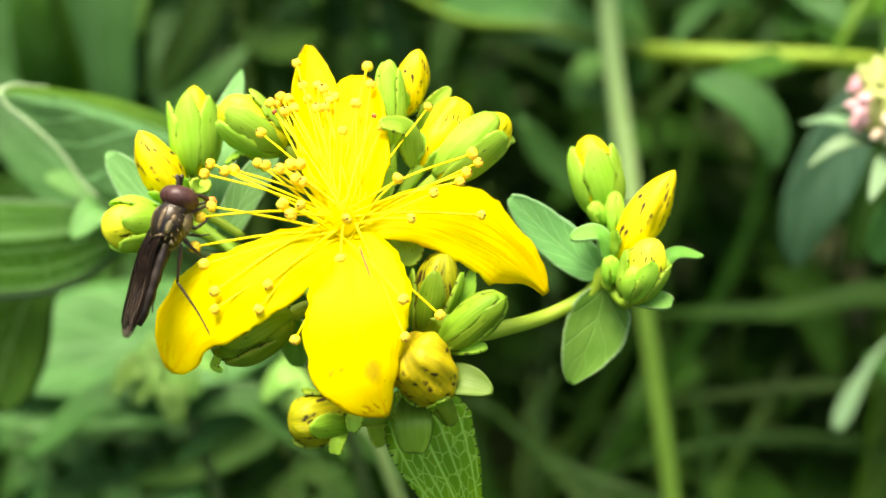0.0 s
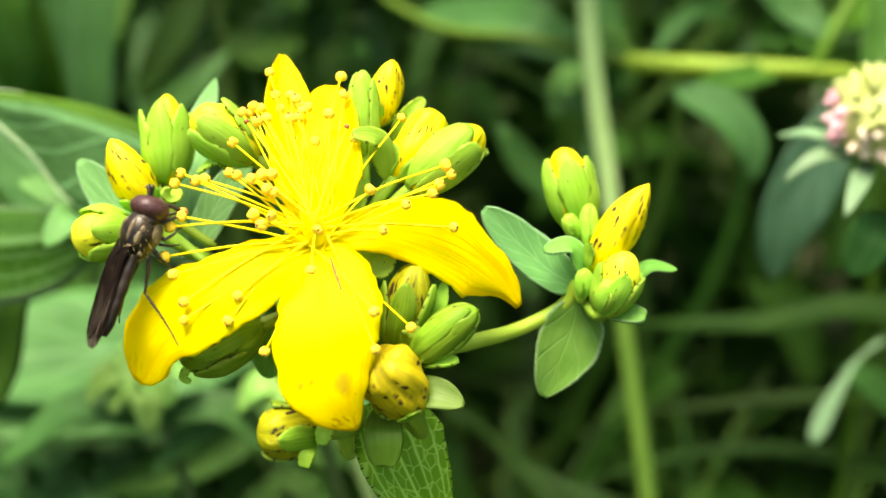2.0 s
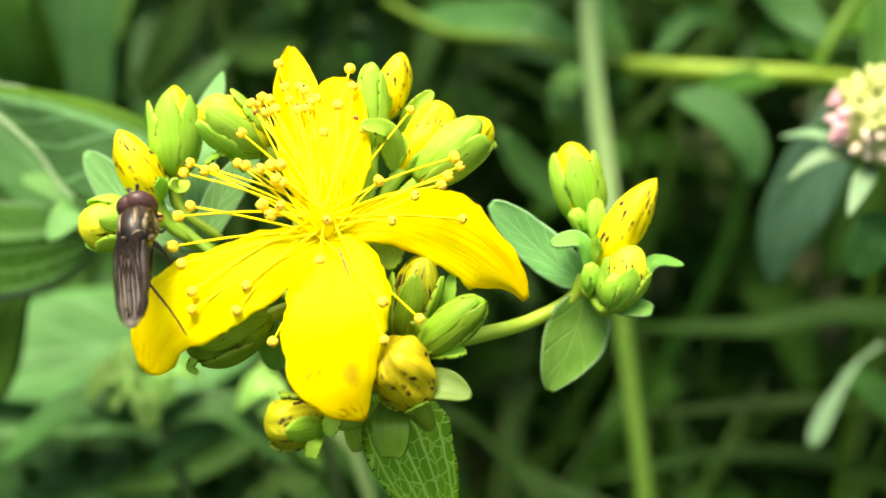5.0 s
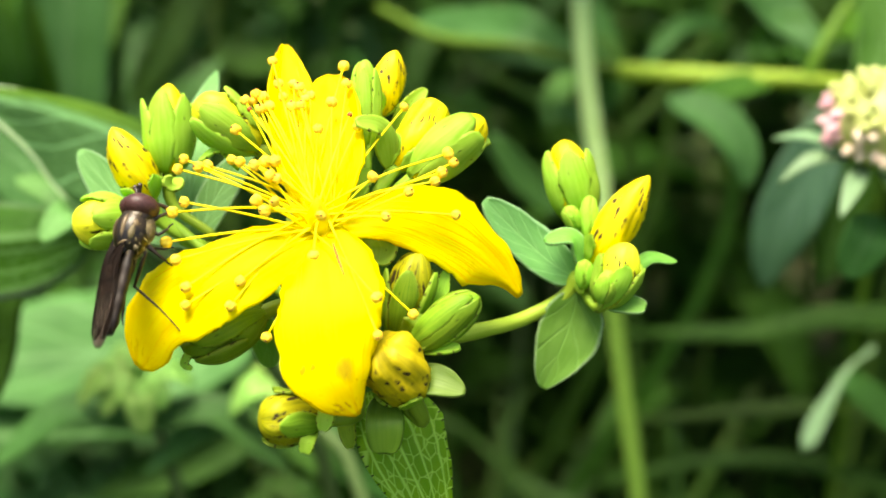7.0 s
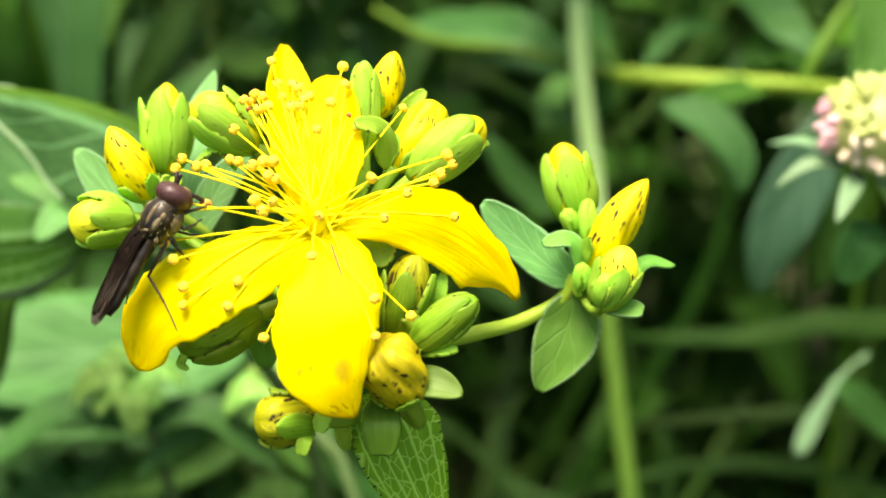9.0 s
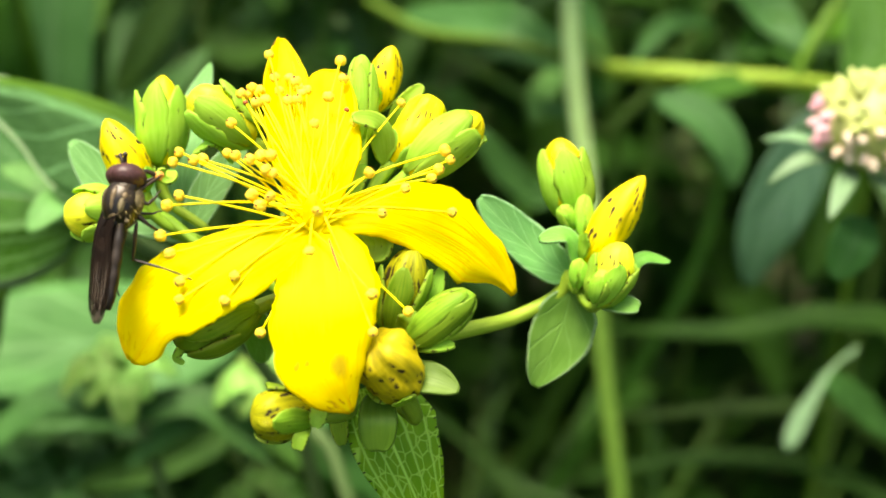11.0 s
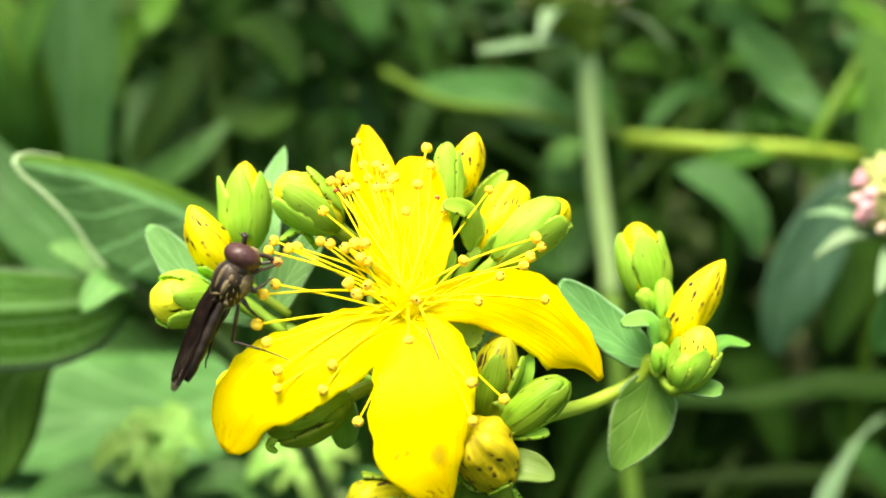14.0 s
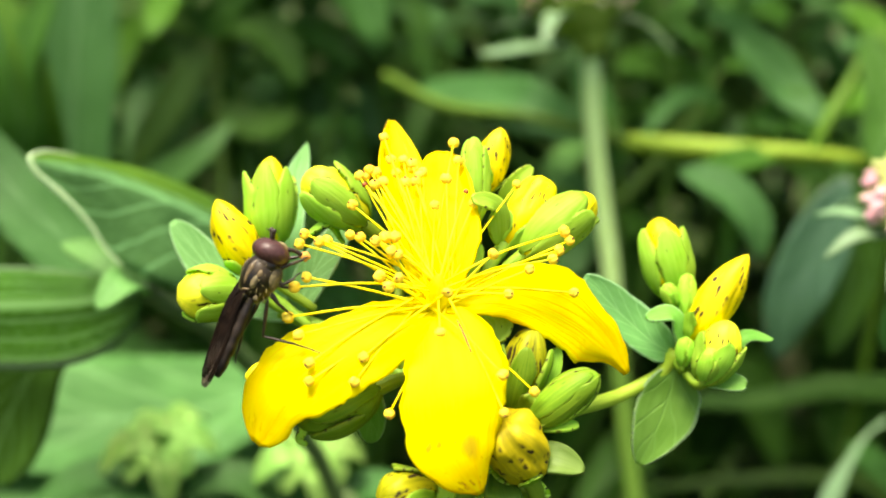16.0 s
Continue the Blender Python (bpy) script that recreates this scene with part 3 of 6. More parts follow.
# open flower
CENTRE = mm(-6.67, 77.10, 423.53)


def ovary_mesh():
    P, U = [], []
    axis = frame_of(CENTRE - (VIEW * 0.6 + UP * 0.5) * 0.001, CENTRE + (VIEW * 0.6 + UP * 0.6) * 0.002)
    for i in range(12):
        v = i / 11
        r = 0.0008 * beta(min(max(v, 0.02), 0.98), 0.5, 0.8)
        P.append([axis @ Vector((r * math.cos(a * math.pi / 8), r * math.sin(a * math.pi / 8), 0.0032 * v)) for a in range(16)])
        U.append([(a / 16, v) for a in range(16)])
    return grid_mesh(P, U, closed=True)


bloom = part("bloom", ovary_mesh(), FILAMENT, wort, "wide-open bright yellow flower", at=CENTRE)

def petal(curve, face, steps, near_side, off_side, cup, ripple, skin=PETAL):
    """One petal: its curve and face, the steps along it, the breadth on either side, cup and ripple."""
    part("petal", blade_mesh(curve, 0.0030, face, 0.5, 0.4, cup, 0.0, ripple, thick=0.00016, rows=40, cols=21, sides=(near_side, off_side), over=steps, ragged=0.07), skin, bloom, at=CENTRE)


petal([mm(-7.07, 77.11, 423.28), mm(-10.31, 75.00, 422.14), mm(-13.58, 73.64, 420.46), mm(-16.67, 73.20, 417.80), mm(-18.49, 73.48, 414.47)], VIEW + UP * 0.45,
      (0, 0.2, 0.45, 0.65, 0.8, 0.91, 0.97, 1), (0.00110, 0.00215, 0.00285, 0.00338, 0.00292, 0.00200, 0.00115, 0.00034), (0.00130, 0.00245, 0.00278, 0.00262, 0.00175, 0.00160, 0.00113, 0.00034), -0.10, 0.16)
petal([mm(-6.60, 77.06, 423.14), mm(-5.71, 73.30, 420.99), mm(-5.44, 70.93, 418.00), mm(-4.53, 69.81, 414.92), mm(-3.69, 69.92, 412.89)], VIEW + UP * 0.25,
      (0, 0.18, 0.4, 0.58, 0.73, 0.86, 0.94, 1), (0.00130, 0.00270, 0.00330, 0.00360, 0.00350, 0.00242, 0.00139, 0.00022), (0.00140, 0.00300, 0.00352, 0.00318, 0.00240, 0.00158, 0.00090, 0.00022), -0.10, 0.14, PETAL_BRUISED)
petal([mm(-6.22, 77.22, 423.57), mm(-2.46, 77.66, 424.19), mm(1.41, 78.54, 423.12), mm(4.82, 79.44, 420.92), mm(7.45, 79.72, 417.58)], VIEW + UP * 0.35,
      (0, 0.12, 0.3, 0.42, 0.5, 0.6, 0.68, 0.74, 0.82, 0.88, 0.94, 1), (0.00100, 0.00155, 0.00200, 0.00226, 0.00248, 0.00265, 0.00275, 0.00284, 0.00212, 0.00112, 0.00052, 0.00022), (0.00090, 0.00120, 0.00222, 0.00288, 0.00318, 0.00292, 0.00206, 0.00172, 0.00156, 0.00132, 0.00094, 0.00034), -0.12, 0.20, PETAL_VEINED)
petal([mm(-6.39, 77.47, 423.69), mm(-6.18, 79.43, 426.72), mm(-6.17, 82.51, 429.33), mm(-6.22, 86.05, 432.05)], VIEW * 0.9 + UP * 0.8,
      (0, 0.35, 0.65, 0.85, 0.95, 1), (0.00087, 0.00245, 0.00204, 0.00158, 0.00112, 0.00040), (0.00087, 0.00237, 0.00214, 0.00168, 0.00120, 0.00040), 0.16, 0.14)
petal([mm(-6.94, 77.43, 423.58), mm(-8.45, 80.20, 426.50), mm(-9.42, 84.15, 429.74), mm(-9.99, 88.76, 433.71)], VIEW * 0.9 + UP * 0.5 + Vector((0.3, 0, 0)),
      (0, 0.3, 0.65, 0.82, 0.91, 0.97, 1), (0.00065, 0.00170, 0.00205, 0.00156, 0.00096, 0.00052, 0.00022), (0.00065, 0.00146, 0.00140, 0.00104, 0.00070, 0.00042, 0.00020), 0.16, 0.12, PETAL_DASHED)

# sepals behind the petals
for q in (mm(-2.91, 78.48, 421.48), mm(-9.17, 77.87, 418.34), mm(-3.36, 81.80, 426.23)):
    part("sepal", blade_mesh([CENTRE + VIEW * -0.0008, (CENTRE + q) / 2 - VIEW * 0.001, q], 0.0011, VIEW, 0.5, 0.6, 0.3, thick=0.0002), SEPAL, bloom, at=CENTRE)


def ball(radius, centre, squash=(1, 1, 1), rows=8, sides=12, m=None, lumpy=0.0):
    P, U = [], []
    for i in range(rows):
        v = i / (rows - 1)
        s, c = math.sin(math.pi * max(0.01, min(0.99, v))), math.cos(math.pi * v)
        P.append([Vector((radius * squash[0] * s * math.cos(2 * math.pi * k / sides), radius * squash[1] * s * math.sin(2 * math.pi * k / sides), -radius * squash[2] * c)) for k in range(sides)])
        U.append([(k / sides, v) for k in range(sides)])
    if lumpy:
        P = [[q * (1 + lumpy * noise.noise(q * (1.6 / radius) + Vector(centre) * 3000)) for q in row] for row in P]
    if m is not None:
        P = [[m @ q for q in row] for row in P]
    P = [[Vector(centre) + q for q in row] for row in P]
    return grid_mesh(P, U, closed=True)


def merged(meshes):
    """One mesh out of several, each with its own material."""
    bm = bmesh.new()
    mats = []
    for me, mat in meshes:
        if mat not in mats:
            mats.append(mat)
        k = len(bm.faces)
        bm.from_mesh(me)
        bm.faces.ensure_lookup_table()
        for f in bm.faces[k:]:
            f.material_index = mats.index(mat)
        bpy.data.meshes.remove(me)
    out = bpy.data.meshes.new("mesh")
    bm.to_mesh(out)
    bm.free()
    for mat in mats:
        out.materials.append(mat)
    return out


def stamen(tip, k):
    """A thread with a two-lobed anther and its dark gland."""
    tip = Vector(tip)
    around = 2.399 * k
    foot = CENTRE + (VIEW * 0.5 + UP * 0.3) * 0.0004 + Vector((math.cos(around), 0.3 * math.sin(around), math.sin(around) * 0.8)) * 0.0009
    way = tip - foot
    lift = (VIEW * 0.6 + UP * 0.7) * way.length * rng.uniform(0.015, 0.065)
    thread = tube_mesh([foot, foot + way * 0.5 + lift, tip], [0.00010, 0.00008, 0.00007], 6, 14)
    d = way.normalized()
    side = d.cross(VIEW).normalized()
    r = rng.uniform(0.00028, 0.00036)
    turn = frame_of((0, 0, 0), d, rng.uniform(0, 3))
    a = ball(r, tip + side * r * 0.26, (0.9, 1.0, 1.1), 8, 12, turn, 0.22)
    b = ball(r, tip - side * r * 0.26, (0.9, 1.0, 1.1), 8, 12, turn, 0.22)
    g = ball(r * 0.30, tip + (d * 0.9 + VIEW * rng.uniform(0.1, 0.8) + UP * rng.uniform(-0.6, 0.3) + side * rng.uniform(-0.5, 0.5)).normalized() * r * 1.02, (1, 1, 0.8), 6, 8)
    ob = part("stamen", merged([(thread, FILAMENT), (a, ANTHER), (b, ANTHER)]), None, bloom, at=CENTRE)
    if k % 4 != 3:
        part("gland", g, ANTHER_DARK, ob, at=CENTRE)


stamens = 0
for q in (mm(-15.70, 78.08, 427.70), mm(-15.99, 77.37, 427.20), mm(-14.71, 77.91, 427.24), mm(-14.19, 78.42, 427.17), mm(-12.66, 79.06, 427.47), mm(-11.97, 78.04, 427.60), mm(-10.95, 77.48, 427.52), mm(-10.62, 75.72, 425.59), mm(-10.00, 75.01, 425.11), mm(-9.37, 75.21, 425.67), mm(-15.43, 76.14, 425.29), mm(-16.19, 75.91, 424.65), mm(-16.56, 75.23, 422.78)):  # the sheaf over the fly
    stamen(q, stamens)
    stamens += 1
for q in (mm(-15.78, 74.17, 421.93), mm(-15.02, 73.28, 420.36), mm(-14.98, 72.69, 419.32), mm(-11.52, 73.43, 420.78), mm(-12.06, 72.51, 419.40), mm(-9.74, 72.19, 417.36), mm(-6.64, 72.61, 422.91), mm(-6.22, 73.77, 425.21), mm(-2.08, 74.92, 424.87), mm(2.59, 76.90, 424.45), mm(-0.19, 73.30, 418.66), mm(-2.43, 70.61, 418.27), mm(-2.55, 71.62, 420.48)):  # the lower sheaf
    stamen(q, stamens)
    stamens += 1
for q in (mm(-0.60, 76.45, 426.14), mm(2.01, 79.29, 428.08), mm(2.39, 79.07, 427.50), mm(1.61, 78.36, 426.99), mm(1.15, 77.95, 426.47), mm(-3.03, 77.26, 426.92), mm(-4.26, 80.85, 429.47), mm(-5.45, 85.78, 432.77), mm(-5.15, 84.35, 431.76), mm(-10.51, 85.57, 433.06), mm(-9.98, 84.32, 431.68), mm(-8.48, 83.75, 431.56), mm(-7.95, 82.98, 430.93)):  # the right sheaf
    stamen(q, stamens)
    stamens += 1
for q in (mm(-9.56, 83.50, 430.89), mm(-11.04, 83.50, 430.89), mm(-11.76, 83.39, 430.59), mm(-12.58, 80.73, 429.14), mm(-10.25, 78.06, 427.63), mm(-9.61, 78.08, 427.70), mm(-9.39, 77.19, 426.70), mm(-9.85, 77.26, 426.92), mm(-6.09, 82.41, 430.82), mm(-6.90, 80.59, 429.33), mm(-1.03, 82.82, 430.48), mm(-8.26, 82.33, 430.59), mm(-12.18, 83.00, 430.72), mm(-11.47, 83.50, 431.05), mm(-10.95, 84.00, 430.69), mm(-11.07, 82.50, 430.23), mm(-10.52, 83.00, 430.35), mm(-10.38, 78.50, 427.59), mm(-10.83, 78.00, 427.33), mm(-9.81, 77.50, 426.69), mm(-9.06, 85.50, 431.43), mm(-8.37, 84.50, 430.99), mm(-8.93, 83.00, 430.35), mm(-7.72, 84.00, 430.94)):  # the upper sheaf
    stamen(q, stamens)
    stamens += 1
for q in (mm(-4.76, 81.13, 430.24), mm(-11.78, 82.21, 430.26), mm(-10.89, 77.59, 427.53)):
    foot = CENTRE + (VIEW * 0.6 + UP * 0.6) * 0.0018
    style = part("style", tube_mesh([foot, (foot + q) / 2 + UP * 0.0003, q], [0.00012, 0.00009, 0.00009], 6, 12), FILAMENT, bloom, at=CENTRE)
    part("stigma", ball(0.00020, q), STYLE, style, at=CENTRE)

part("style", tube_mesh([mm(-5.47, 73.92, 423.29), mm(-5.08, 72.66, 422.74), mm(-4.64, 71.72, 421.93)], [0.00006, 0.00008, 0.00005], 6, 10), STYLE, bloom, at=CENTRE)

# buds of the head: foot, tip, radius (m), skins and sepals
bud(wort, mm(-18.88, 88.36, 423.78), mm(-19.05, 90.73, 430.29), 0.00166, BUD_YELLOW, SEPAL, 5, 0.93, 0.80, 0.42, 0.55, shape=(0.42, 0.60), label="light green bud with a yellow tip", stalk=mm(-15.33, 86.76, 419.39))
bud(wort, mm(-19.95, 86.67, 422.06), mm(-22.78, 87.60, 427.54), 0.00160, BUD_DASHED, SEPAL, 4, 0.3, 0.5, 0.1, 0.6, shape=(0.55, 0.72), label="pointed yellow bud with black dashes", stalk=mm(-15.76, 86.47, 418.57))
bud(wort, mm(-20.95, 85.70, 420.85), mm(-24.93, 83.25, 421.42), 0.00184, BUD_STREAKED_PALE, SEPAL, 5, 0.86, 0.62, 0.12, 0.45, shape=(0.42, 0.40), label="yellow and green bud with black streaks", stalk=mm(-15.59, 85.38, 418.51))
bud(wort, mm(-11.62, 85.63, 426.50), mm(-16.10, 85.90, 430.17), 0.00178, BUD_STREAKED_PALE, SEPAL, 5, 0.90, 0.66, 0.16, 0.42, shape=(0.5, 0.42), stalk=mm(-9.06, 80.97, 421.00))
bud(wort, mm(-3.02, 87.01, 428.85), mm(-1.75, 88.19, 433.55), 0.00128, BUD_DASHED, SEPAL, 4, 0.4, 0.45, 0.3, 0.6, shape=(0.5, 0.62), spin=0.6, stalk=mm(-4.61, 81.38, 422.15), label="yellow bud with fine black dashes")
bud(wort, mm(-3.74, 83.78, 427.26), mm(-3.93, 86.44, 433.13), 0.00100, SEPAL, SEPAL, 5, 0.95, 0.7, 0.08, 0.5, stalk=mm(-4.96, 80.43, 422.47))
bud(wort, mm(-1.70, 82.77, 425.95), mm(1.56, 85.38, 430.21), 0.00165, BUD_YELLOW, SEPAL, 4, 0.35, 0.5, 0.1, 0.5, shape=(0.5, 0.35), crumple=0.30, label="crumpled yellow opening bud", stalk=mm(-4.56, 80.16, 421.72))
bud(wort, mm(-0.48, 81.84, 425.47), mm(4.64, 83.06, 429.69), 0.00164, BUD_YELLOW, SEPAL, 5, 0.93, 0.84, 0.06, 0.36, stalk=mm(-3.76, 80.02, 421.34))
# lower buds: the shade under the flower is painted into their darker skins
bud(wort, mm(-6.21, 72.64, 411.28), mm(-10.21, 71.10, 412.02), 0.00165, BUD_STREAKED, SEPAL_SHADED, 3, 0.86, 0.50, 0.16, 0.45, shape=(0.5, 0.34), spin=0.9, stalk=mm(-3.85, 78.13, 410.28))
bud(wort, mm(-0.23, 73.14, 412.65), mm(-2.24, 72.32, 417.13), 0.00212, BUD_SHADED, SEPAL_SHADED, 3, 0.24, 0.6, 0.04, 0.6, shape=(0.30, 0.24), crumple=0.20, label="fat yellow bud speckled with black", stalk=mm(-2.62, 78.41, 411.05))
bud(wort, mm(-1.41, 76.35, 415.64), mm(0.16, 77.46, 421.60), 0.00156, BUD_STREAKED, SEPAL_SHADED, 5, 0.84, 0.62, 0.25, 0.5, stalk=mm(-3.44, 78.97, 412.59))
bud(wort, mm(-0.23, 74.32, 415.89), mm(4.14, 74.11, 419.70), 0.00120, SEPAL_SHADED, SEPAL_SHADED, 5, 0.99, 0.75, 0.05, 0.45, stalk=mm(-3.03, 78.83, 412.20))
bud(wort, mm(-10.37, 76.92, 417.20), mm(-15.99, 75.23, 415.27), 0.00184, SEPAL_SHADED, SEPAL_SHADED, 5, 0.94, 0.56, 0.08, 0.4, crumple=0.30, label="dull green bud with dark furrows", stalk=mm(-5.83, 79.17, 416.06))
bud(wort, mm(-17.28, 78.86, 418.15), mm(-19.64, 77.99, 417.21), 0.00062, BUD_YELLOW, SEPAL, 3, 0.4, 0.5, 0.1, 0.5, stalk=mm(-10.81, 81.21, 418.74))

# side branch with its own small head
part("side_branch", tube_mesh([mm(-3.48, 79.87, 412.16), mm(0.25, 80.37, 413.52), mm(4.46, 82.07, 413.81), mm(8.65, 84.35, 414.21), mm(11.54, 84.97, 415.91), mm(12.25, 84.94, 417.31)], [0.0006, 0.0006, 0.0006, 0.00055, 0.00055, 0.0006], 12, 40), STALK, wort, at=NODE)
bud(wort, mm(12.60, 88.23, 420.50), mm(11.20, 90.40, 426.46), 0.00182, BUD_YELLOW, SEPAL, 5, 0.89, 0.66, 0.30, 0.48, shape=(0.44, 0.52), label="light green bud with a yellow tip", stalk=mm(12.66, 85.26, 416.72))
bud(wort, mm(13.03, 84.74, 418.21), mm(17.19, 85.62, 425.03), 0.00156, BUD_DASHED, SEPAL, 4, 0.26, 0.5, 0.2, 0.6, shape=(0.55, 0.75), label="pointed yellow bud with black dashes", stalk=mm(12.68, 84.65, 416.50))
bud(wort, mm(13.81, 82.75, 415.67), mm(15.71, 83.22, 420.46), 0.00156, BUD_STREAKED_PALE, SEPAL, 5, 0.76, 0.50, 0.28, 0.5, shape=(0.5, 0.5), label="half-open bud with black streaks", stalk=mm(12.20, 85.10, 416.90))
bud(wort, mm(12.16, 86.11, 420.53), mm(11.24, 86.25, 422.37), 0.00058, SEPAL, SEPAL, 4, 0.9, 0.7, 0.1, 0.5, stalk=mm(12.59, 84.94, 417.31))
bud(wort, mm(12.96, 85.44, 419.85), mm(12.99, 86.83, 423.08), 0.00062, SEPAL, SEPAL, 4, 0.95, 0.7, 0.1, 0.5, stalk=mm(12.68, 84.94, 417.31))
bud(wort, mm(12.38, 83.18, 416.86), mm(12.48, 83.48, 419.13), 0.00055, SEPAL, SEPAL, 4, 0.95, 0.7, 0.1, 0.5, stalk=mm(12.20, 85.10, 416.90))
bud(wort, mm(13.58, 81.90, 416.25), mm(14.18, 81.88, 418.84), 0.00078, SEPAL, SEPAL, 4, 0.95, 0.7, 0.1, 0.5, stalk=mm(12.20, 85.10, 416.90))

# leaves and bracts
def leaf_on_wort(curve, half, face, skin, a, b, cup):
    part("leaf", blade_mesh(curve, half, face, a, b, cup, 0.0, 0.08, base=0.3, thick=0.00022, rows=24, cols=13), skin, wort, at=NODE)


def shaped_leaf(curve, face, skin, steps, near_side, off_side, cup):
    part("leaf", blade_mesh(curve, 0.0025, face, 0.5, 0.4, cup, 0.0, 0.10, thick=0.00022, rows=32, cols=17, sides=(near_side, off_side), over=steps, ragged=0.04), skin, wort, at=NODE)


leaf_on_wort([mm(12.82, 84.62, 417.89), mm(11.41, 84.52, 420.54), mm(9.46, 83.93, 420.39)], 0.00080, VIEW + UP * 0.9, LEAF_PALE, 0.4, 0.4, 0.2)
leaf_on_wort([mm(15.50, 83.72, 416.87), mm(17.41, 84.51, 419.06), mm(19.63, 84.88, 418.61)], 0.00062, VIEW + UP * 0.9, LEAF_PALE, 0.5, 0.5, -0.2)
leaf_on_wort([mm(14.23, 83.28, 415.68), mm(15.54, 82.36, 416.06), mm(16.91, 81.82, 416.05)], 0.00075, VIEW + UP * 0.5, LEAF_PALE, 0.4, 0.3, 0.2)
# these two bracts wear dim stem skins that hold the shade around them
leaf_on_wort([mm(-0.54, 73.90, 413.29), mm(1.18, 72.70, 414.22), mm(3.32, 72.00, 413.73)], 0.00116, VIEW + UP * 0.5, STALK_SHADED, 0.45, 0.6, 0.2)
leaf_on_wort([mm(-1.99, 74.20, 412.25), mm(-1.97, 71.80, 411.32), mm(-1.99, 71.50, 409.28)], 0.00122, VIEW + UP * 0.1, TWIG_DIM, 0.35, 0.3, 0.25)
leaf_on_wort([mm(-4.69, 77.23, 410.74), mm(-4.80, 75.72, 409.50), mm(-4.48, 75.07, 407.74)], 0.00060, VIEW, SEPAL_SHADED, 0.45, 0.4, 0.2)
leaf_on_wort([mm(-6.02, 72.10, 412.71), mm(-5.84, 70.88, 412.30), mm(-6.05, 70.48, 411.50)], 0.00055, VIEW, SEPAL, 0.45, 0.4, 0.2)
leaf_on_wort([mm(-6.52, 71.51, 411.11), mm(-6.96, 70.37, 410.89), mm(-7.18, 70.06, 410.05)], 0.00045, VIEW, SEPAL, 0.3, 0.2, 0.2)
leaf_on_wort([mm(-1.13, 75.28, 415.62), mm(0.23, 73.94, 417.48), mm(0.61, 74.38, 418.11)], 0.00125, VIEW + UP * 0.3, SEPAL_SHADED, 0.45, 0.4, 0.2)
leaf_on_wort([mm(0.61, 74.24, 415.67), mm(1.74, 73.47, 416.20), mm(2.95, 73.43, 416.38)], 0.00045, VIEW + UP * 0.9, SEPAL, 0.45, 0.4, 0.2)
leaf_on_wort([mm(-3.32, 79.35, 422.42), mm(-2.42, 77.82, 421.72), mm(-2.64, 77.23, 420.69)], 0.00105, VIEW + UP * 0.3, SEPAL, 0.45, 0.4, 0.25)
leaf_on_wort([mm(0.63, 77.19, 416.48), mm(1.65, 77.50, 418.49), mm(2.05, 78.06, 420.04)], 0.00055, VIEW, SEPAL, 0.45, 0.5, 0.2)
leaf_on_wort([mm(-16.93, 87.09, 418.81), mm(-15.49, 88.75, 421.93), mm(-12.85, 90.62, 425.59)], 0.00135, VIEW + UP * 0.2, LEAF_TEAL, 0.5, 0.6, 0.12)
leaf_on_wort([mm(-17.87, 88.65, 418.72), mm(-17.89, 94.29, 425.45), mm(-16.75, 99.07, 429.82)], 0.00140, VIEW + UP * 0.2, LEAF_TEAL, 0.5, 0.7, 0.12)
leaf_on_wort([mm(-17.87, 86.35, 424.11), mm(-17.89, 84.27, 424.22), mm(-18.28, 83.90, 424.68)], 0.00060, VIEW + UP * 0.3, SEPAL, 0.45, 0.4, 0.2)
leaf_on_wort([mm(-16.10, 88.50, 418.31), mm(-22.32, 91.15, 419.76), mm(-27.11, 93.82, 424.16)], 0.00170, VIEW + UP * 0.2, LEAF_TEAL, 0.5, 0.5, 0.12)
leaf_on_wort([mm(-13.15, 85.65, 425.11), mm(-14.58, 84.66, 426.77), mm(-15.89, 84.38, 425.99)], 0.00032, VIEW + UP * 0.9, SEPAL, 0.4, 0.5, 0.2)
leaf_on_wort([mm(-1.84, 86.65, 427.86), mm(-0.58, 86.32, 429.86), mm(0.50, 86.74, 431.03)], 0.00065, VIEW + UP * 0.2, SEPAL, 0.45, 0.5, 0.3)
leaf_on_wort([mm(-2.00, 82.50, 426.17), mm(-2.80, 81.50, 429.31), mm(-4.26, 80.50, 429.91)], 0.00085, VIEW + UP * 0.6, SEPAL, 0.45, 0.4, 0.3)
leaf_on_wort([mm(3.88, 83.29, 427.39), mm(4.47, 82.97, 427.98), mm(5.07, 83.03, 428.13)], 0.00030, VIEW + UP * 0.2, SEPAL, 0.4, 0.4, 0.3)
leaf_on_wort([mm(-15.22, 75.21, 415.44), mm(-15.43, 74.49, 414.92), mm(-15.67, 74.32, 414.45), mm(-15.13, 74.19, 414.09)], 0.00022, VIEW, SEPAL, 0.4, 0.4, 0.2)
leaf_on_wort([mm(-11.49, 79.44, 416.82), mm(-10.93, 80.44, 413.72), mm(-10.76, 81.55, 410.90)], 0.00110, VIEW, LEAF_PALE, 0.5, 0.5, 0.2)
shaped_leaf([mm(-2.98, 78.50, 410.62), mm(-1.08, 75.80, 407.74), mm(0.69, 74.60, 404.22), mm(2.91, 74.80, 398.66)], VIEW + UP * 0.6, LEAF,
            (0, 0.15, 0.25, 0.34, 0.5, 0.67, 0.75, 0.82, 0.92, 1), (0.00140, 0.00260, 0.00276, 0.00276, 0.00240, 0.00195, 0.00150, 0.00110, 0.00050, 0.00020), (0.00140, 0.00340, 0.00380, 0.00350, 0.00285, 0.00190, 0.00170, 0.00150, 0.00090, 0.00020), 0.10)
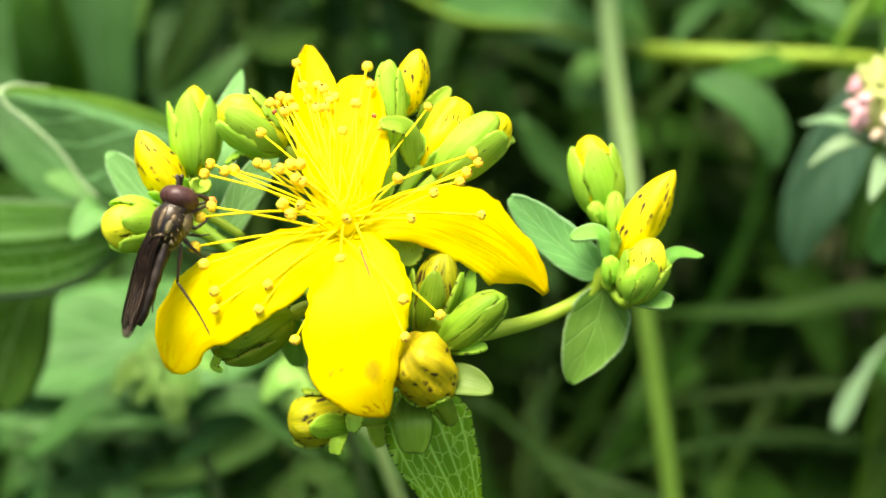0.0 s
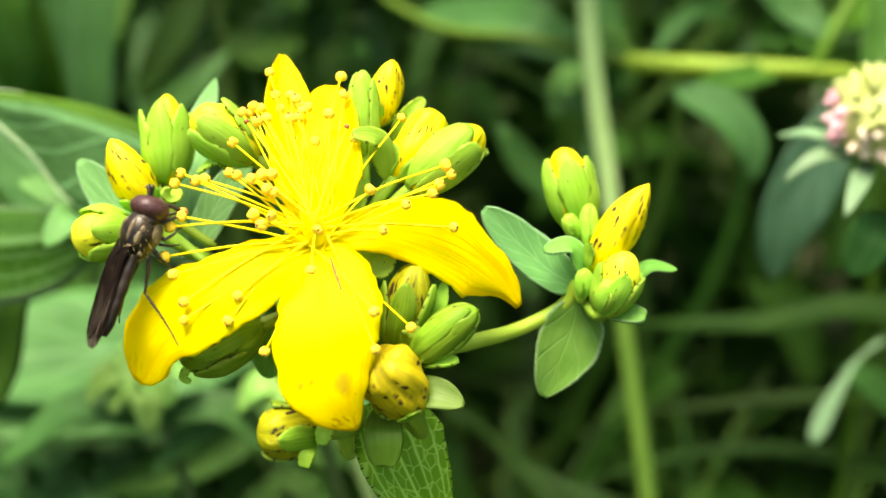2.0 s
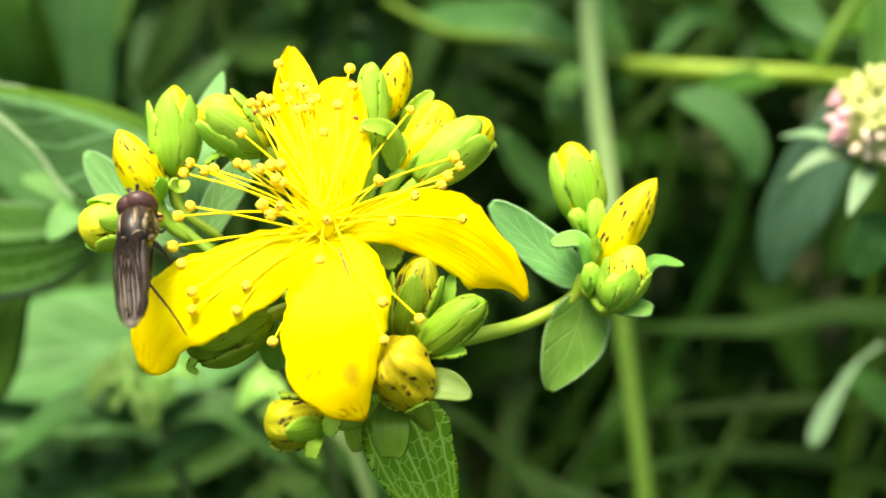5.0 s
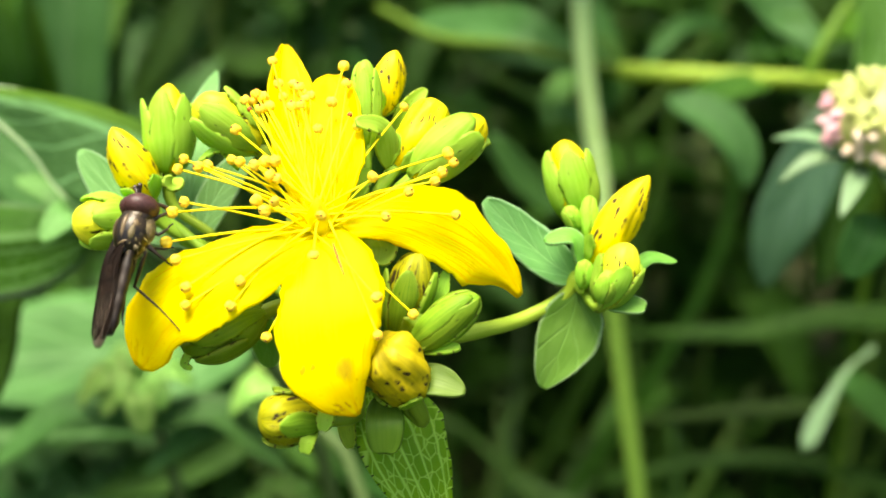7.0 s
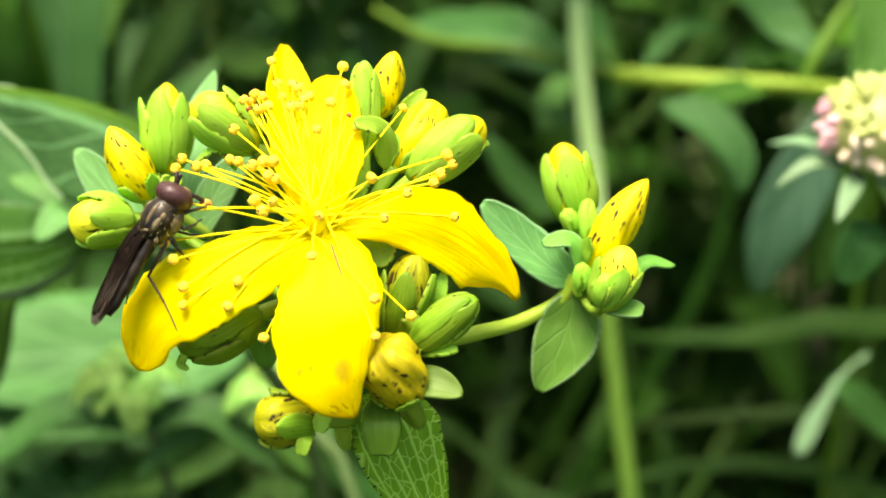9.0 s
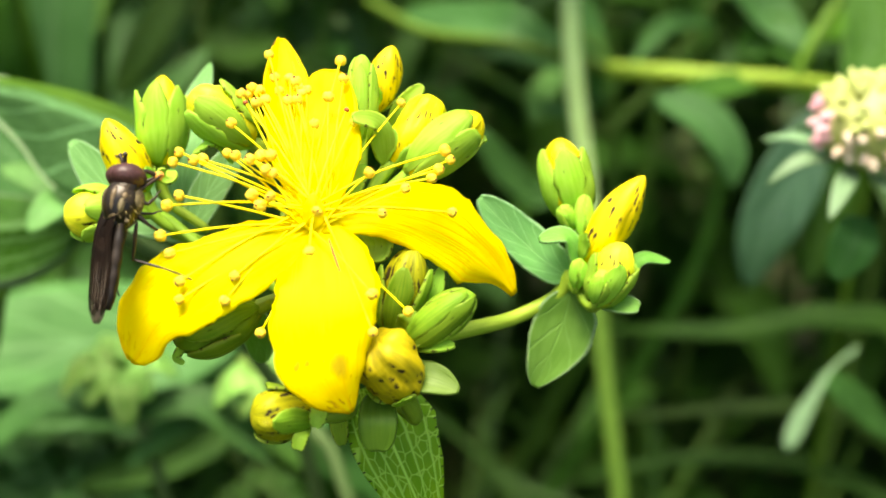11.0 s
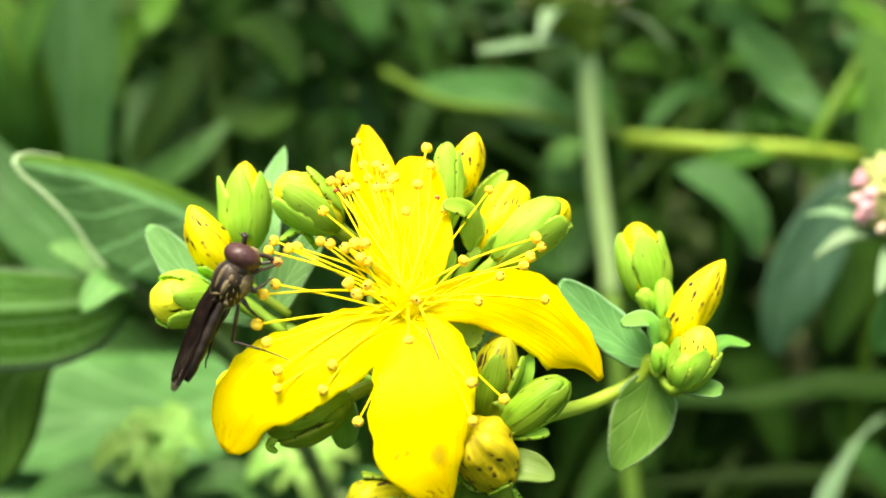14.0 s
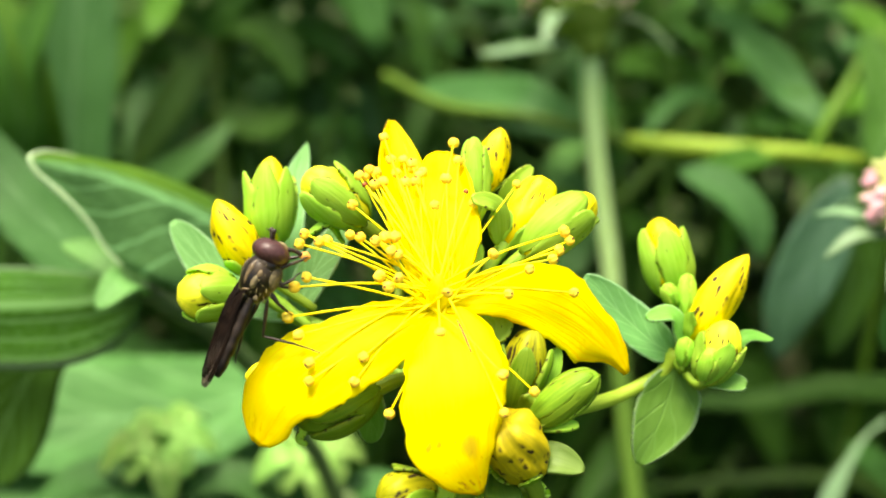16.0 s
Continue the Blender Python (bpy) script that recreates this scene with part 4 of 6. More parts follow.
shaped_leaf([mm(12.23, 85.35, 416.97), mm(10.99, 85.27, 417.64), mm(8.18, 85.85, 419.80), mm(5.03, 86.37, 422.69)], VIEW + UP * 0.3, LEAF_TEAL,
            (0, 0.15, 0.4, 0.7, 0.9, 1), (0.00060, 0.00154, 0.00171, 0.00146, 0.00086, 0.00026), (0.00060, 0.00128, 0.00163, 0.00146, 0.00094, 0.00026), 0.15)
shaped_leaf([mm(12.25, 84.56, 416.26), mm(11.78, 84.14, 413.93), mm(10.86, 83.44, 411.42), mm(9.70, 82.93, 408.85)], VIEW + UP * 0.2, LEAF_PALE,
            (0, 0.1, 0.25, 0.45, 0.7, 0.9, 1), (0.00043, 0.00146, 0.00215, 0.00224, 0.00172, 0.00095, 0.00026), (0.00043, 0.00155, 0.00250, 0.00258, 0.00181, 0.00086, 0.00026), 0.12)
# stalks that tie the left-hand buds and bracts to the stem
part("side_branch", tube_mesh([mm(-4.78, 79.98, 413.92), mm(-9.49, 83.43, 416.07), mm(-14.97, 86.79, 418.00), mm(-18.03, 87.63, 418.85)], [0.0006, 0.0006, 0.0006, 0.0005], 10, 24), TWIG, wort, at=NODE)

# ---- the hoverfly ----
fly = new("hoverfly")
fly.empty_display_size = 0.003
tagged(fly, "small dark bronze hoverfly feeding on the flower", "fly")


def fm(x, y, z):
    return Vector((x, y, z)) * 0.001


thorax = part("thorax", merged([(ball(0.00136, fm(-0.12, 0, 0.0), (1.36, 0.90, 0.92), 16, 24), THORAX), (ball(0.00104, fm(0.80, 0, -0.02), (0.8, 1.08, 1.0), 10, 18), THORAX), (ball(0.00058, fm(-1.6, 0, 0.52), (0.75, 1.2, 0.5), 8, 14), THORAX)]), None, fly, "shining bronze-black thorax")
for s in (-1, 1):
    part("flank", ball(0.00104, fm(0.10, s * 0.26, -0.44), (1.15, 0.92, 0.80), 10, 14), DUSTED, thorax, "dusty yellow-grey flank")
    # tan stripe marking, with the thorax's glossy highlights also put into its colour
    part("shoulder_gloss_stripe", tube_mesh([fm(1.1, s * 0.42, 0.66), fm(0.5, s * 0.56, 0.94), fm(-0.4, s * 0.58, 0.98), fm(-1.2, s * 0.44, 0.80)], [0.00007, 0.00020, 0.00016, 0.00007], 8, 16), BRONZE, thorax)
    part("pale_seam", tube_mesh([fm(-0.95, s * 0.92, 0.46), fm(-1.12, s * 0.60, 0.80), fm(-1.30, s * 0.20, 0.90)], [0.00006, 0.00010, 0.00006], 6, 12), BRONZE, thorax)
    part("wing_base", merged([(ball(0.00034, fm(-0.42, s * 0.95, 0.52), (1.6, 0.7, 0.7), 7, 10), DUSTED), (ball(0.00026, fm(0.15, s * 1.02, 0.40), (1.3, 0.6, 0.8), 7, 10), BRONZE)]), None, thorax)



def abdomen_mesh():
    P, U = [], []
    for i in range(22):
        v = i / 21
        r = 0.00080 * beta(min(max(v, 0.02), 0.985), 0.25, 0.22) * (1 + 0.05 * math.sin(v * 31))
        x = -1.1 - 6.0 * v
        P.append([fm(x, -0.20, 0.10 - 0.16 * v * v) + Vector((0, r * math.cos(a * math.pi / 10), r * 0.62 * math.sin(a * math.pi / 10))) for a in range(20)])
        U.append([(a / 20, v) for a in range(20)])
    return grid_mesh(P, U, closed=True)


part("abdomen", abdomen_mesh(), ABDOMEN, fly, "slender black abdomen")
for q, s in (((-2.6, 0, -0.10), 1), ((-3.7, 0, -0.16), 1)):
    part("abdomen_band", merged([(ball(0.00042, fm(q[0], 0.42, q[2] + 0.22), (0.8, 0.8, 0.5), 6, 10), DUSTED), (ball(0.00042, fm(q[0], -0.42, q[2] + 0.22), (0.8, 0.8, 0.5), 6, 10), DUSTED)]), None, fly)

head = part("head", merged([(ball(0.00112, fm(1.62, 0, -0.02), (0.66, 1.0, 0.98), 12, 18), ABDOMEN), (ball(0.00050, fm(2.12, 0, -0.42), (0.9, 0.95, 1.1), 8, 12), DUSTED), (ball(0.00055, fm(1.15, 0, -0.05), (0.8, 1.0, 1.0), 8, 12), THORAX)]), None, fly, "rounded head with large eyes")
for s in (-1, 1):
    part("eye", ball(0.00114, fm(1.66, s * 0.32, 0.06), (0.74, 0.90, 1.06), 16, 22), EYE, head, "large dark red-brown compound eye")
    part("antenna", merged([(tube_mesh([fm(2.20, s * 0.14, 0.30), fm(2.62, s * 0.20, 0.42), fm(2.98, s * 0.34, 0.56)], [0.00010, 0.00013, 0.00012], 8, 10), LEG), (ball(0.00017, fm(2.98, s * 0.34, 0.56), (1.2, 0.7, 1.0), 6, 10), LEG), (tube_mesh([fm(2.80, s * 0.30, 0.52), fm(2.95, s * 0.52, 0.86)], [0.00003, 0.00002], 5, 5), LEG)]), None, head)
    part("eye_rim", tube_mesh([fm(2.16, s * 0.22, 0.84), fm(2.36, s * 0.30, 0.30), fm(2.34, s * 0.38, -0.34), fm(2.06, s * 0.42, -0.92)], [0.00006, 0.00010, 0.00012, 0.00008], 6, 14), DUSTED, head, "pale dusted rim of the eye")
part("proboscis", merged([(tube_mesh([fm(2.15, 0, -0.72), fm(2.35, -0.05, -1.25), fm(2.30, -0.05, -1.95)], [0.00020, 0.00014, 0.00018], 8, 14), LEG), (ball(0.00030, fm(2.28, -0.08, -2.15), (1.0, 0.9, 1.2), 8, 12, None, 0.5), POLLEN)]), None, head, "dark proboscis dusted with orange pollen")


WING_STEPS = (0, 0.12, 0.3, 0.55, 0.78, 0.9, 0.96, 1)
FRONT_EDGE = (0.00015, 0.00030, 0.00054, 0.00076, 0.00076, 0.00058, 0.00038, 0.00008)
BACK_EDGE = (0.00020, 0.00042, 0.00072, 0.00092, 0.00078, 0.00050, 0.00032, 0.00008)


def wing_line(s):
    top = 1.0
    return [fm(-0.35, s * 0.72, top - 0.40), fm(-2.2, s * 0.32 + 0.10, top - 0.22), fm(-5.0, s * 0.12 + 0.05, top - 0.46), fm(-8.1, s * 0.10 - 0.10, top - 0.70)]


def wing_veins(s):
    """Dark veins that fan out along the wing, with two cross-veins."""
    c = spline(wing_line(s), 30)
    lines = []

    def at(v, u):
        wide = smooth_at(WING_STEPS, FRONT_EDGE if u * s > 0 else BACK_EDGE, v)
        q = c[min(29, int(round(v * 29)))]
        return Vector((q[0], q[1] + 0.977 * u * wide, q[2] + 0.215 * u * wide + 0.00005))
    for u0, u1, v1 in ((0.98, 0.98, 0.90), (0.60, 0.80, 0.93), (0.35, 0.42, 0.93), (0.0, 0.06, 0.93), (-0.25, -0.34, 0.90), (-0.45, -0.72, 0.80), (-0.98, -0.98, 0.88)):
        lines.append(tube_mesh([at(v1 * k / 7, s * (u0 + (u1 - u0) * (k / 7) ** 1.3)) for k in range(8)], [0.00008, 0.00006, 0.00004], 5, 22))
    for v, ua, ub in ((0.36, 0.38, 0.02), (0.62, 0.03, -0.32), (0.80, 0.41, 0.05), (0.46, -0.30, -0.6)):
        lines.append(tube_mesh([at(v, s * ua), at(v + 0.02, s * (ua + ub) / 2), at(v + 0.03, s * ub)], [0.00004, 0.00004], 5, 6))
    return lines


for s in (-1, 1):
    edges = (FRONT_EDGE, BACK_EDGE) if s > 0 else (BACK_EDGE, FRONT_EDGE)
    w = blade_mesh(wing_line(s), 0.0008, (0, -0.22, 1), 0.4, 0.3, 0.0, 0.0, 0.05, thick=0.00003, rows=30, cols=13, sides=edges, over=WING_STEPS)
    v = wing_veins(s)
    if s > 0:
        for q in (w, *v):
            q.transform(Matrix.Translation((0, 0, 0.00012)))
    wing = part("wing", w, WING, fly, "folded smoky brown wing")
    for q in v:
        part("vein", q, VEIN, wing)
    part("haltere", merged([(tube_mesh([fm(-0.95, s * 0.85, 0.1), fm(-1.35, s * 1.12, 0.05)], [0.00004, 0.00004], 5, 5), DUSTED), (ball(0.00016, fm(-1.4, s * 1.16, 0.05)), DUSTED)]), None, fly)


def bristle_mesh(count):
    """Short golden hairs on the sides of the thorax and round the face, joined."""
    hairs = []
    for k in range(count):
        h = -0.95 + 1.5 * (k + 0.5) / count
        th = 2.399 * k
        r = math.sqrt(max(0.0, 1 - h * h))
        d = Vector((1.35 * r * math.cos(th), 0.92 * r * math.sin(th), 0.92 * h))
        c = Vector((-0.12, 0, 0)) + d * 1.30
        tip = c + d.normalized() * rng.uniform(0.22, 0.42) + Vector((-0.12, 0, 0))
        hairs.append((tube_mesh([c * 0.001, tip * 0.001], [0.00002, 0.00001], 4, 4), BRISTLE))
    return merged(hairs)


tagged(part("bristles", bristle_mesh(110), None, thorax), kind="stuff")


def limb(points, radii, sides=8):
    """A straight, jointed run of leg pieces, each swelling and narrowing on its own."""
    out = []
    for a, c, (r0, r1, r2) in zip(points, points[1:], radii):
        a, c = Vector(a), Vector(c)
        out.append((tube_mesh([a, a.lerp(c, 0.35), a.lerp(c, 0.75), c], [r0, r1, (r1 + r2) / 2, r2], sides, 10), LEG))
        out.append((ball(r2 * 1.05, c, (1, 1, 1), 5, 8), LEG))
    return merged(out)


def leg_mesh(pts, thick):
    """Thigh, shin and foot in straight pieces."""
    a, k, e, f = [Vector(p) for p in pts]
    bend = e.lerp(f, 0.5) + Vector((0, 0, 0.00008))
    return limb([a, k, e, bend, f], [(0.7 * thick, 1.3 * thick, 0.8 * thick), (0.7 * thick, 0.85 * thick, 0.55 * thick), (0.5 * thick, 0.5 * thick, 0.42 * thick), (0.42 * thick, 0.4 * thick, 0.34 * thick)])


LEGS = [
    # hip, knee, ankle, toe; in the fly's own space
    [(0.85, -0.45, -0.70), (1.43, -0.70, -1.20), (2.05, -0.50, -1.95), (2.35, -0.35, -2.25)],
    [(0.85, 0.45, -0.70), (1.55, 0.75, -1.25), (2.15, 0.45, -2.05), (2.55, 0.30, -2.40)],
    [(0.20, -0.50, -0.80), (0.10, -0.85, -1.35), (0.75, -0.75, -1.90), (1.25, -0.60, -2.20)],
    [(0.20, 0.50, -0.80), (-0.30, 1.20, -1.70), (-0.05, 1.00, -2.80), (0.25, 0.90, -3.30)],
    [(-0.70, -0.50, -0.80), (-1.20, -0.80, -1.65), (-1.40, -0.75, -2.35), (-1.50, -0.65, -2.85)],
    [(-1.20, 0.50, -0.80), (-3.90, 0.75, -0.72), (-5.10, 0.70, -0.98), (-6.00, 0.55, -1.15)],
]
for pts in LEGS:
    part("leg", leg_mesh([fm(*p) for p in pts], 0.00014), LEG, fly)
# the long hind leg on the side that shows: thigh and shin bend at the knee
HIP, THIGH, SHIN = fm(-1.2, -0.6, -0.9), 0.00250, 0.00410
thigh = part("thigh", limb([fm(0, 0, 0), fm(2.5, 0, 0)], [(0.00010, 0.00016, 0.00009)]), LEG, fly, "thin dark hind thigh")
shin = part("shin", limb([fm(0, 0, 0), fm(2.1, 0.10, 0), fm(3.1, 0.08, 0), fm(4.10, 0, 0)], [(0.00008, 0.00010, 0.00007), (0.00006, 0.00006, 0.00005), (0.00005, 0.00005, 0.00004)]), LEG, fly, "thin dark hind shin and foot")

# ---- plants close behind ----
def stem_to_ground(parent, top, radius, skin, lean=(0.0, 0.02), mids=()):
    top = Vector(top)
    foot = ORIGIN[parent.name]
    part("stem", tube_mesh([foot, foot.lerp(top, 0.5) + Vector((lean[0], lean[1], 0)) * 0.3, *mids, top], [radius * 1.15, radius, radius * 0.9], 10, 30), skin, parent, at=foot)


def plant(name, top, label, category, lean=(0.0, 0.03)):
    top = Vector(top)
    return thing(name, Vector((top.x + lean[0], top.y + lean[1], 0.0)), label, category)


def leaf_on(parent, curve, half, face, skin, a, b, cup, fold=0.0):
    part("leaf", blade_mesh(curve, half, face, a, b, cup, 0.0, 0.12, base=0.12, thick=0.0004, rows=22, cols=13, fold=fold), skin, parent, at=ORIGIN[parent.name])


broad = plant("broad_leaved_plant", mm(-11.89, 156.06, 357.50), "broad-leaved green plant with opposite ribbed leaves", "plant")
stem_to_ground(broad, mm(-36.70, 130.68, 406.00), 0.0013, STALK_GREY, mids=(mm(-18.47, 151.70, 377.45), mm(-28.02, 141.86, 395.84), mm(-33.74, 134.75, 402.63)))
leaf_on(broad, [mm(-36.69, 130.59, 405.69), mm(-44.21, 125.01, 406.52), mm(-53.14, 119.54, 407.41), mm(-61.31, 115.51, 406.21)], 0.0066, VIEW + UP * 0.45, RIBBED_LEAF, 0.5, 0.7, 0.05, -0.5)
leaf_on(broad, [mm(-36.32, 128.76, 406.65), mm(-37.62, 123.35, 409.36), mm(-39.62, 120.81, 407.32)], 0.0020, VIEW + UP * 0.5, FAR_LEAF_LIGHT, 0.5, 0.6, 0.2)
leaf_on(broad, [mm(-36.70, 130.68, 406.00), mm(-41.85, 133.88, 408.90), mm(-46.94, 136.49, 409.70)], 0.0018, VIEW + UP * 0.5, FAR_LEAF_LIGHT, 0.5, 0.6, 0.2)
leaf_on(broad, [mm(-36.83, 131.11, 403.82), mm(-49.89, 137.80, 395.38), mm(-55.26, 140.81, 386.54), mm(-59.16, 140.30, 376.61)], 0.0056, VIEW + UP * 0.2, FAR_LEAF, 1.5, 0.5, 0.15)
leaf_on(broad, [mm(-37.05, 132.33, 404.42), mm(-54.13, 164.10, 402.78), mm(-65.28, 176.55, 407.67), mm(-72.96, 181.87, 417.49)], 0.0056, VIEW + UP * 0.3, DULL_LEAF, 0.6, 0.6, 0.12)

big = blade_mesh([mm(-25.49, 131.80, 412.26), mm(-32.78, 130.34, 416.63), mm(-39.69, 128.45, 419.54), mm(-47.03, 125.34, 421.73)], 0.0050, VIEW + UP * 0.35, 0.5, 0.6, 0.0, 0.0, 0.2, thick=0.0004, rows=30, cols=17, fold=-0.40,
                 sides=((0.00210, 0.00308, 0.00310, 0.00290, 0.00225, 0.00165, 0.00030), (0.00678, 0.00894, 0.00863, 0.00468, 0.00183, 0.00095, 0.00030)), over=(0, 0.2, 0.45, 0.72, 0.9, 0.96, 1))
hem = [Vector(big.vertices[i * 17].co) for i in range(14, 30)] + [Vector(big.vertices[i * 17 + 16].co) for i in range(29, 22, -1)]
big.materials.append(BIG_LEAF)
big.materials.append(LIT_LEAF_EDGE)
# the upper strip gets the skin with its sunlight painted in
for k, face in enumerate(big.polygons):
    face.material_index = 1 if sum(big.uv_layers[0].data[i].uv[0] for i in face.loop_indices) / face.loop_total > 0.66 else 0
leaf = part("leaf", big, None, broad, at=ORIGIN[broad.name])
part("leaf_margin", tube_mesh(hem[::2], [0.00010, 0.00024, 0.00030, 0.00024, 0.00010], 6, 90), MARGIN, leaf, "pale rolled leaf margin", at=ORIGIN[broad.name])

dock = plant("dock_plant", mm(-30.07, 200.84, 364.81), "low plant with wide pale green smooth leaves", "plant")
stem_to_ground(dock, mm(-30.07, 200.84, 364.81), 0.0015, STALK_PALE)
leaf_on(dock, [mm(-30.07, 200.84, 364.81), mm(-42.84, 193.33, 363.40), mm(-60.45, 187.51, 364.40), mm(-80.29, 181.30, 364.00)], 0.0122, VIEW + UP * 0.7, DOCK_LEAF, 0.35, 0.5, 0.06, 0.05)
leaf_on(dock, [mm(-30.10, 201.22, 362.46), mm(-42.85, 192.25, 357.60), mm(-57.55, 185.09, 358.67), mm(-76.08, 179.21, 356.18)], 0.0105, VIEW + UP * 0.7, DOCK_LEAF, 0.4, 0.5, 0.06, 0.05)
leaf_on(dock, [mm(-30.19, 202.15, 362.05), mm(-33.02, 190.93, 347.63), mm(-41.82, 184.34, 344.61), mm(-53.30, 180.00, 341.64)], 0.0055, VIEW + UP * 0.7, FAR_LEAF, 0.4, 0.6, 0.06, 0.05)
leaf_on(dock, [mm(-29.17, 202.10, 362.10), mm(-20.37, 193.96, 346.23), mm(-14.09, 189.68, 339.78)], 0.0045, VIEW + UP * 0.7, FAR_LEAF, 0.5, 0.6, 0.06, 0.05)


def leafy_tip(parent, centre, size, count, skin, aim=None):
    """A tuft of small overlapping leaves round a growing tip."""
    aim = Vector(aim or (VIEW * 0.8 + UP * 0.7)).normalized()
    x = aim.orthogonal().normalized()
    y = aim.cross(x)
    for k in range(count):
        th = 2.399 * k + 0.4
        s = (0.35 + 0.75 * k / count)
        way = x * math.cos(th) + y * math.sin(th)
        out = Vector(centre) + way * size * s + aim * size * (0.55 - 0.75 * s)
        mid = Vector(centre) + way * size * s * 0.55 + aim * size * 0.35
        part("leaf", blade_mesh([Vector(centre) - aim * size * 0.2, mid, out], size * 0.25, aim + way * 0.6, 0.5, 0.55, 0.35, thick=0.0003, rows=12, cols=7), skin, parent, at=ORIGIN[parent.name])


SHOOTS = [(mm(-40.60, 163.54, 370.62), 0.0090, (mm(-38.35, 164.06, 361.89),), mm(-34.16, 160.68, 314.22)),
          (mm(-18.57, 164.85, 368.76), 0.0090, (mm(-12.21, 160.36, 365.08), mm(-5.90, 153.61, 352.82)), mm(13.19, 129.93, 309.58))]
for q, size, mids, low in SHOOTS:
    tuft = plant("leafy_shoot", low, "pale green leafy shoot tip with cupped leaves", "plant", (0.0, 0.01))
    tagged(tuft, group="leafy shoots")
    stem_to_ground(tuft, q, 0.0011, STALK_GREY, mids=tuple(reversed(mids)))
    leafy_tip(tuft, q, size, 15, SHOOT_PALE)
    for s in (-1, 1):
        leaf_on(tuft, [Vector(q) - UP * 0.006, Vector(q) + Vector((s * 0.010, 0.0, -0.004)), Vector(q) + Vector((s * 0.022, -0.004, -0.012))], 0.0030, VIEW + UP, FAR_LEAF_BLUE, 0.5, 0.7, 0.1)


LOW_TUFTS = [(mm(-67.65, 189.15, 337.00), 0.013, FAR_LEAF_BLUE), (mm(-50.73, 183.59, 337.05), 0.012, FAR_LEAF_BLUE), (mm(-37.47, 194.63, 332.84), 0.013, FAR_LEAF), (mm(-23.21, 188.21, 333.32), 0.011, ARCH_LEAF), (mm(-63.27, 203.79, 339.42), 0.014, DULL_LEAF), (mm(-80.70, 210.57, 336.85), 0.014, FAR_LEAF_BLUE), (mm(-45.81, 206.81, 336.73), 0.013, DULL_LEAF)]
for q, size, skin in LOW_TUFTS:
    tuft = plant("leafy_sprig", q, "soft green leafy sprig low among the plants", "plant", (0.0, 0.01))
    tagged(tuft, group="leafy sprigs")
    stem_to_ground(tuft, q, 0.0012, WEED_STEM)
    leafy_tip(tuft, q, size, 17, skin)


def flower_head(parent, centre, radius, aim, pinks, bracts=8):
    """A rounded head of small closed florets in a collar of grey-green bracts."""
    aim = Vector(aim).normalized()
    head = part("flower_head", ball(radius * 0.90, centre, (1, 1, 0.85), 12, 18, frame_of((0, 0, 0), aim)), HEAD_GREEN, parent, "rounded head of pink and greenish florets", at=centre)
    x = aim.orthogonal().normalized()
    y = aim.cross(x)
    for k in range(120):
        h = 1 - 1.55 * (k + 0.5) / 120 + rng.uniform(-0.04, 0.04)
        th = 2.399 * k + rng.uniform(-0.25, 0.25)
        r = math.sqrt(max(0.0, 1 - h * h))
        d = (x * r * math.cos(th) + y * r * math.sin(th) + aim * h * 0.85)
        pick = rng.random()
        outer = h < 0.35
        skin = PINK if pinks > 0.1 and outer and d.x < -0.74 and pick < 0.6 + pinks else PEACH if outer and pick < 0.75 * min(1.0, 8 * pinks) else HEAD_GREEN
        c = Vector(centre) + d * radius * rng.uniform(0.82, 0.92)
        part("floret", ball(radius * rng.uniform(0.10, 0.14), c, (0.8, 0.8, 1.7), 6, 8, frame_of((0, 0, 0), d + Vector((rng.uniform(-0.2, 0.2), 0, rng.uniform(-0.2, 0.2))))), skin, head, at=centre)
    for k in range(bracts):
        th = 2 * math.pi * k / bracts + 0.3
        w = x * math.cos(th) + y * math.sin(th)
        c0 = Vector(centre) - aim * radius * 0.7
        part("bract", blade_mesh([c0 + w * radius * 0.3, c0 + w * radius * 1.2, c0 + w * radius * rng.uniform(1.6, 2.3) - aim * radius * rng.uniform(0.0, 0.6)], radius * 0.17, aim, 0.6, 0.9, 0.2, thick=0.0003, rows=14, cols=7), BRACT, head, at=centre)
    return head


PINK_C = mm(52.51, 132.63, 419.04)
pink_plant = plant("pink_flowered_plant", mm(69.37, 128.42, 377.88), "wildflower with a rounded pink and greenish head", "flower", (0.01, 0.02))
stem_to_ground(pink_plant, PINK_C - UP * 0.004, 0.0011, STALK_PALE, mids=(mm(64.56, 128.90, 391.06), mm(56.92, 132.53, 409.99)))
flower_head(pink_plant, PINK_C, 0.0066, VIEW * 0.55 + UP * 0.8 + Vector((0.1, 0, 0)), 0.15)
leaf_on(pink_plant, [PINK_C - UP * 0.012 + Vector((0.001, 0.005, 0)), mm(52.06, 130.18, 405.82), mm(49.92, 129.68, 401.12)], 0.0028, VIEW + UP * 0.2, FAR_LEAF_BLUE, 0.5, 0.6, 0.1)

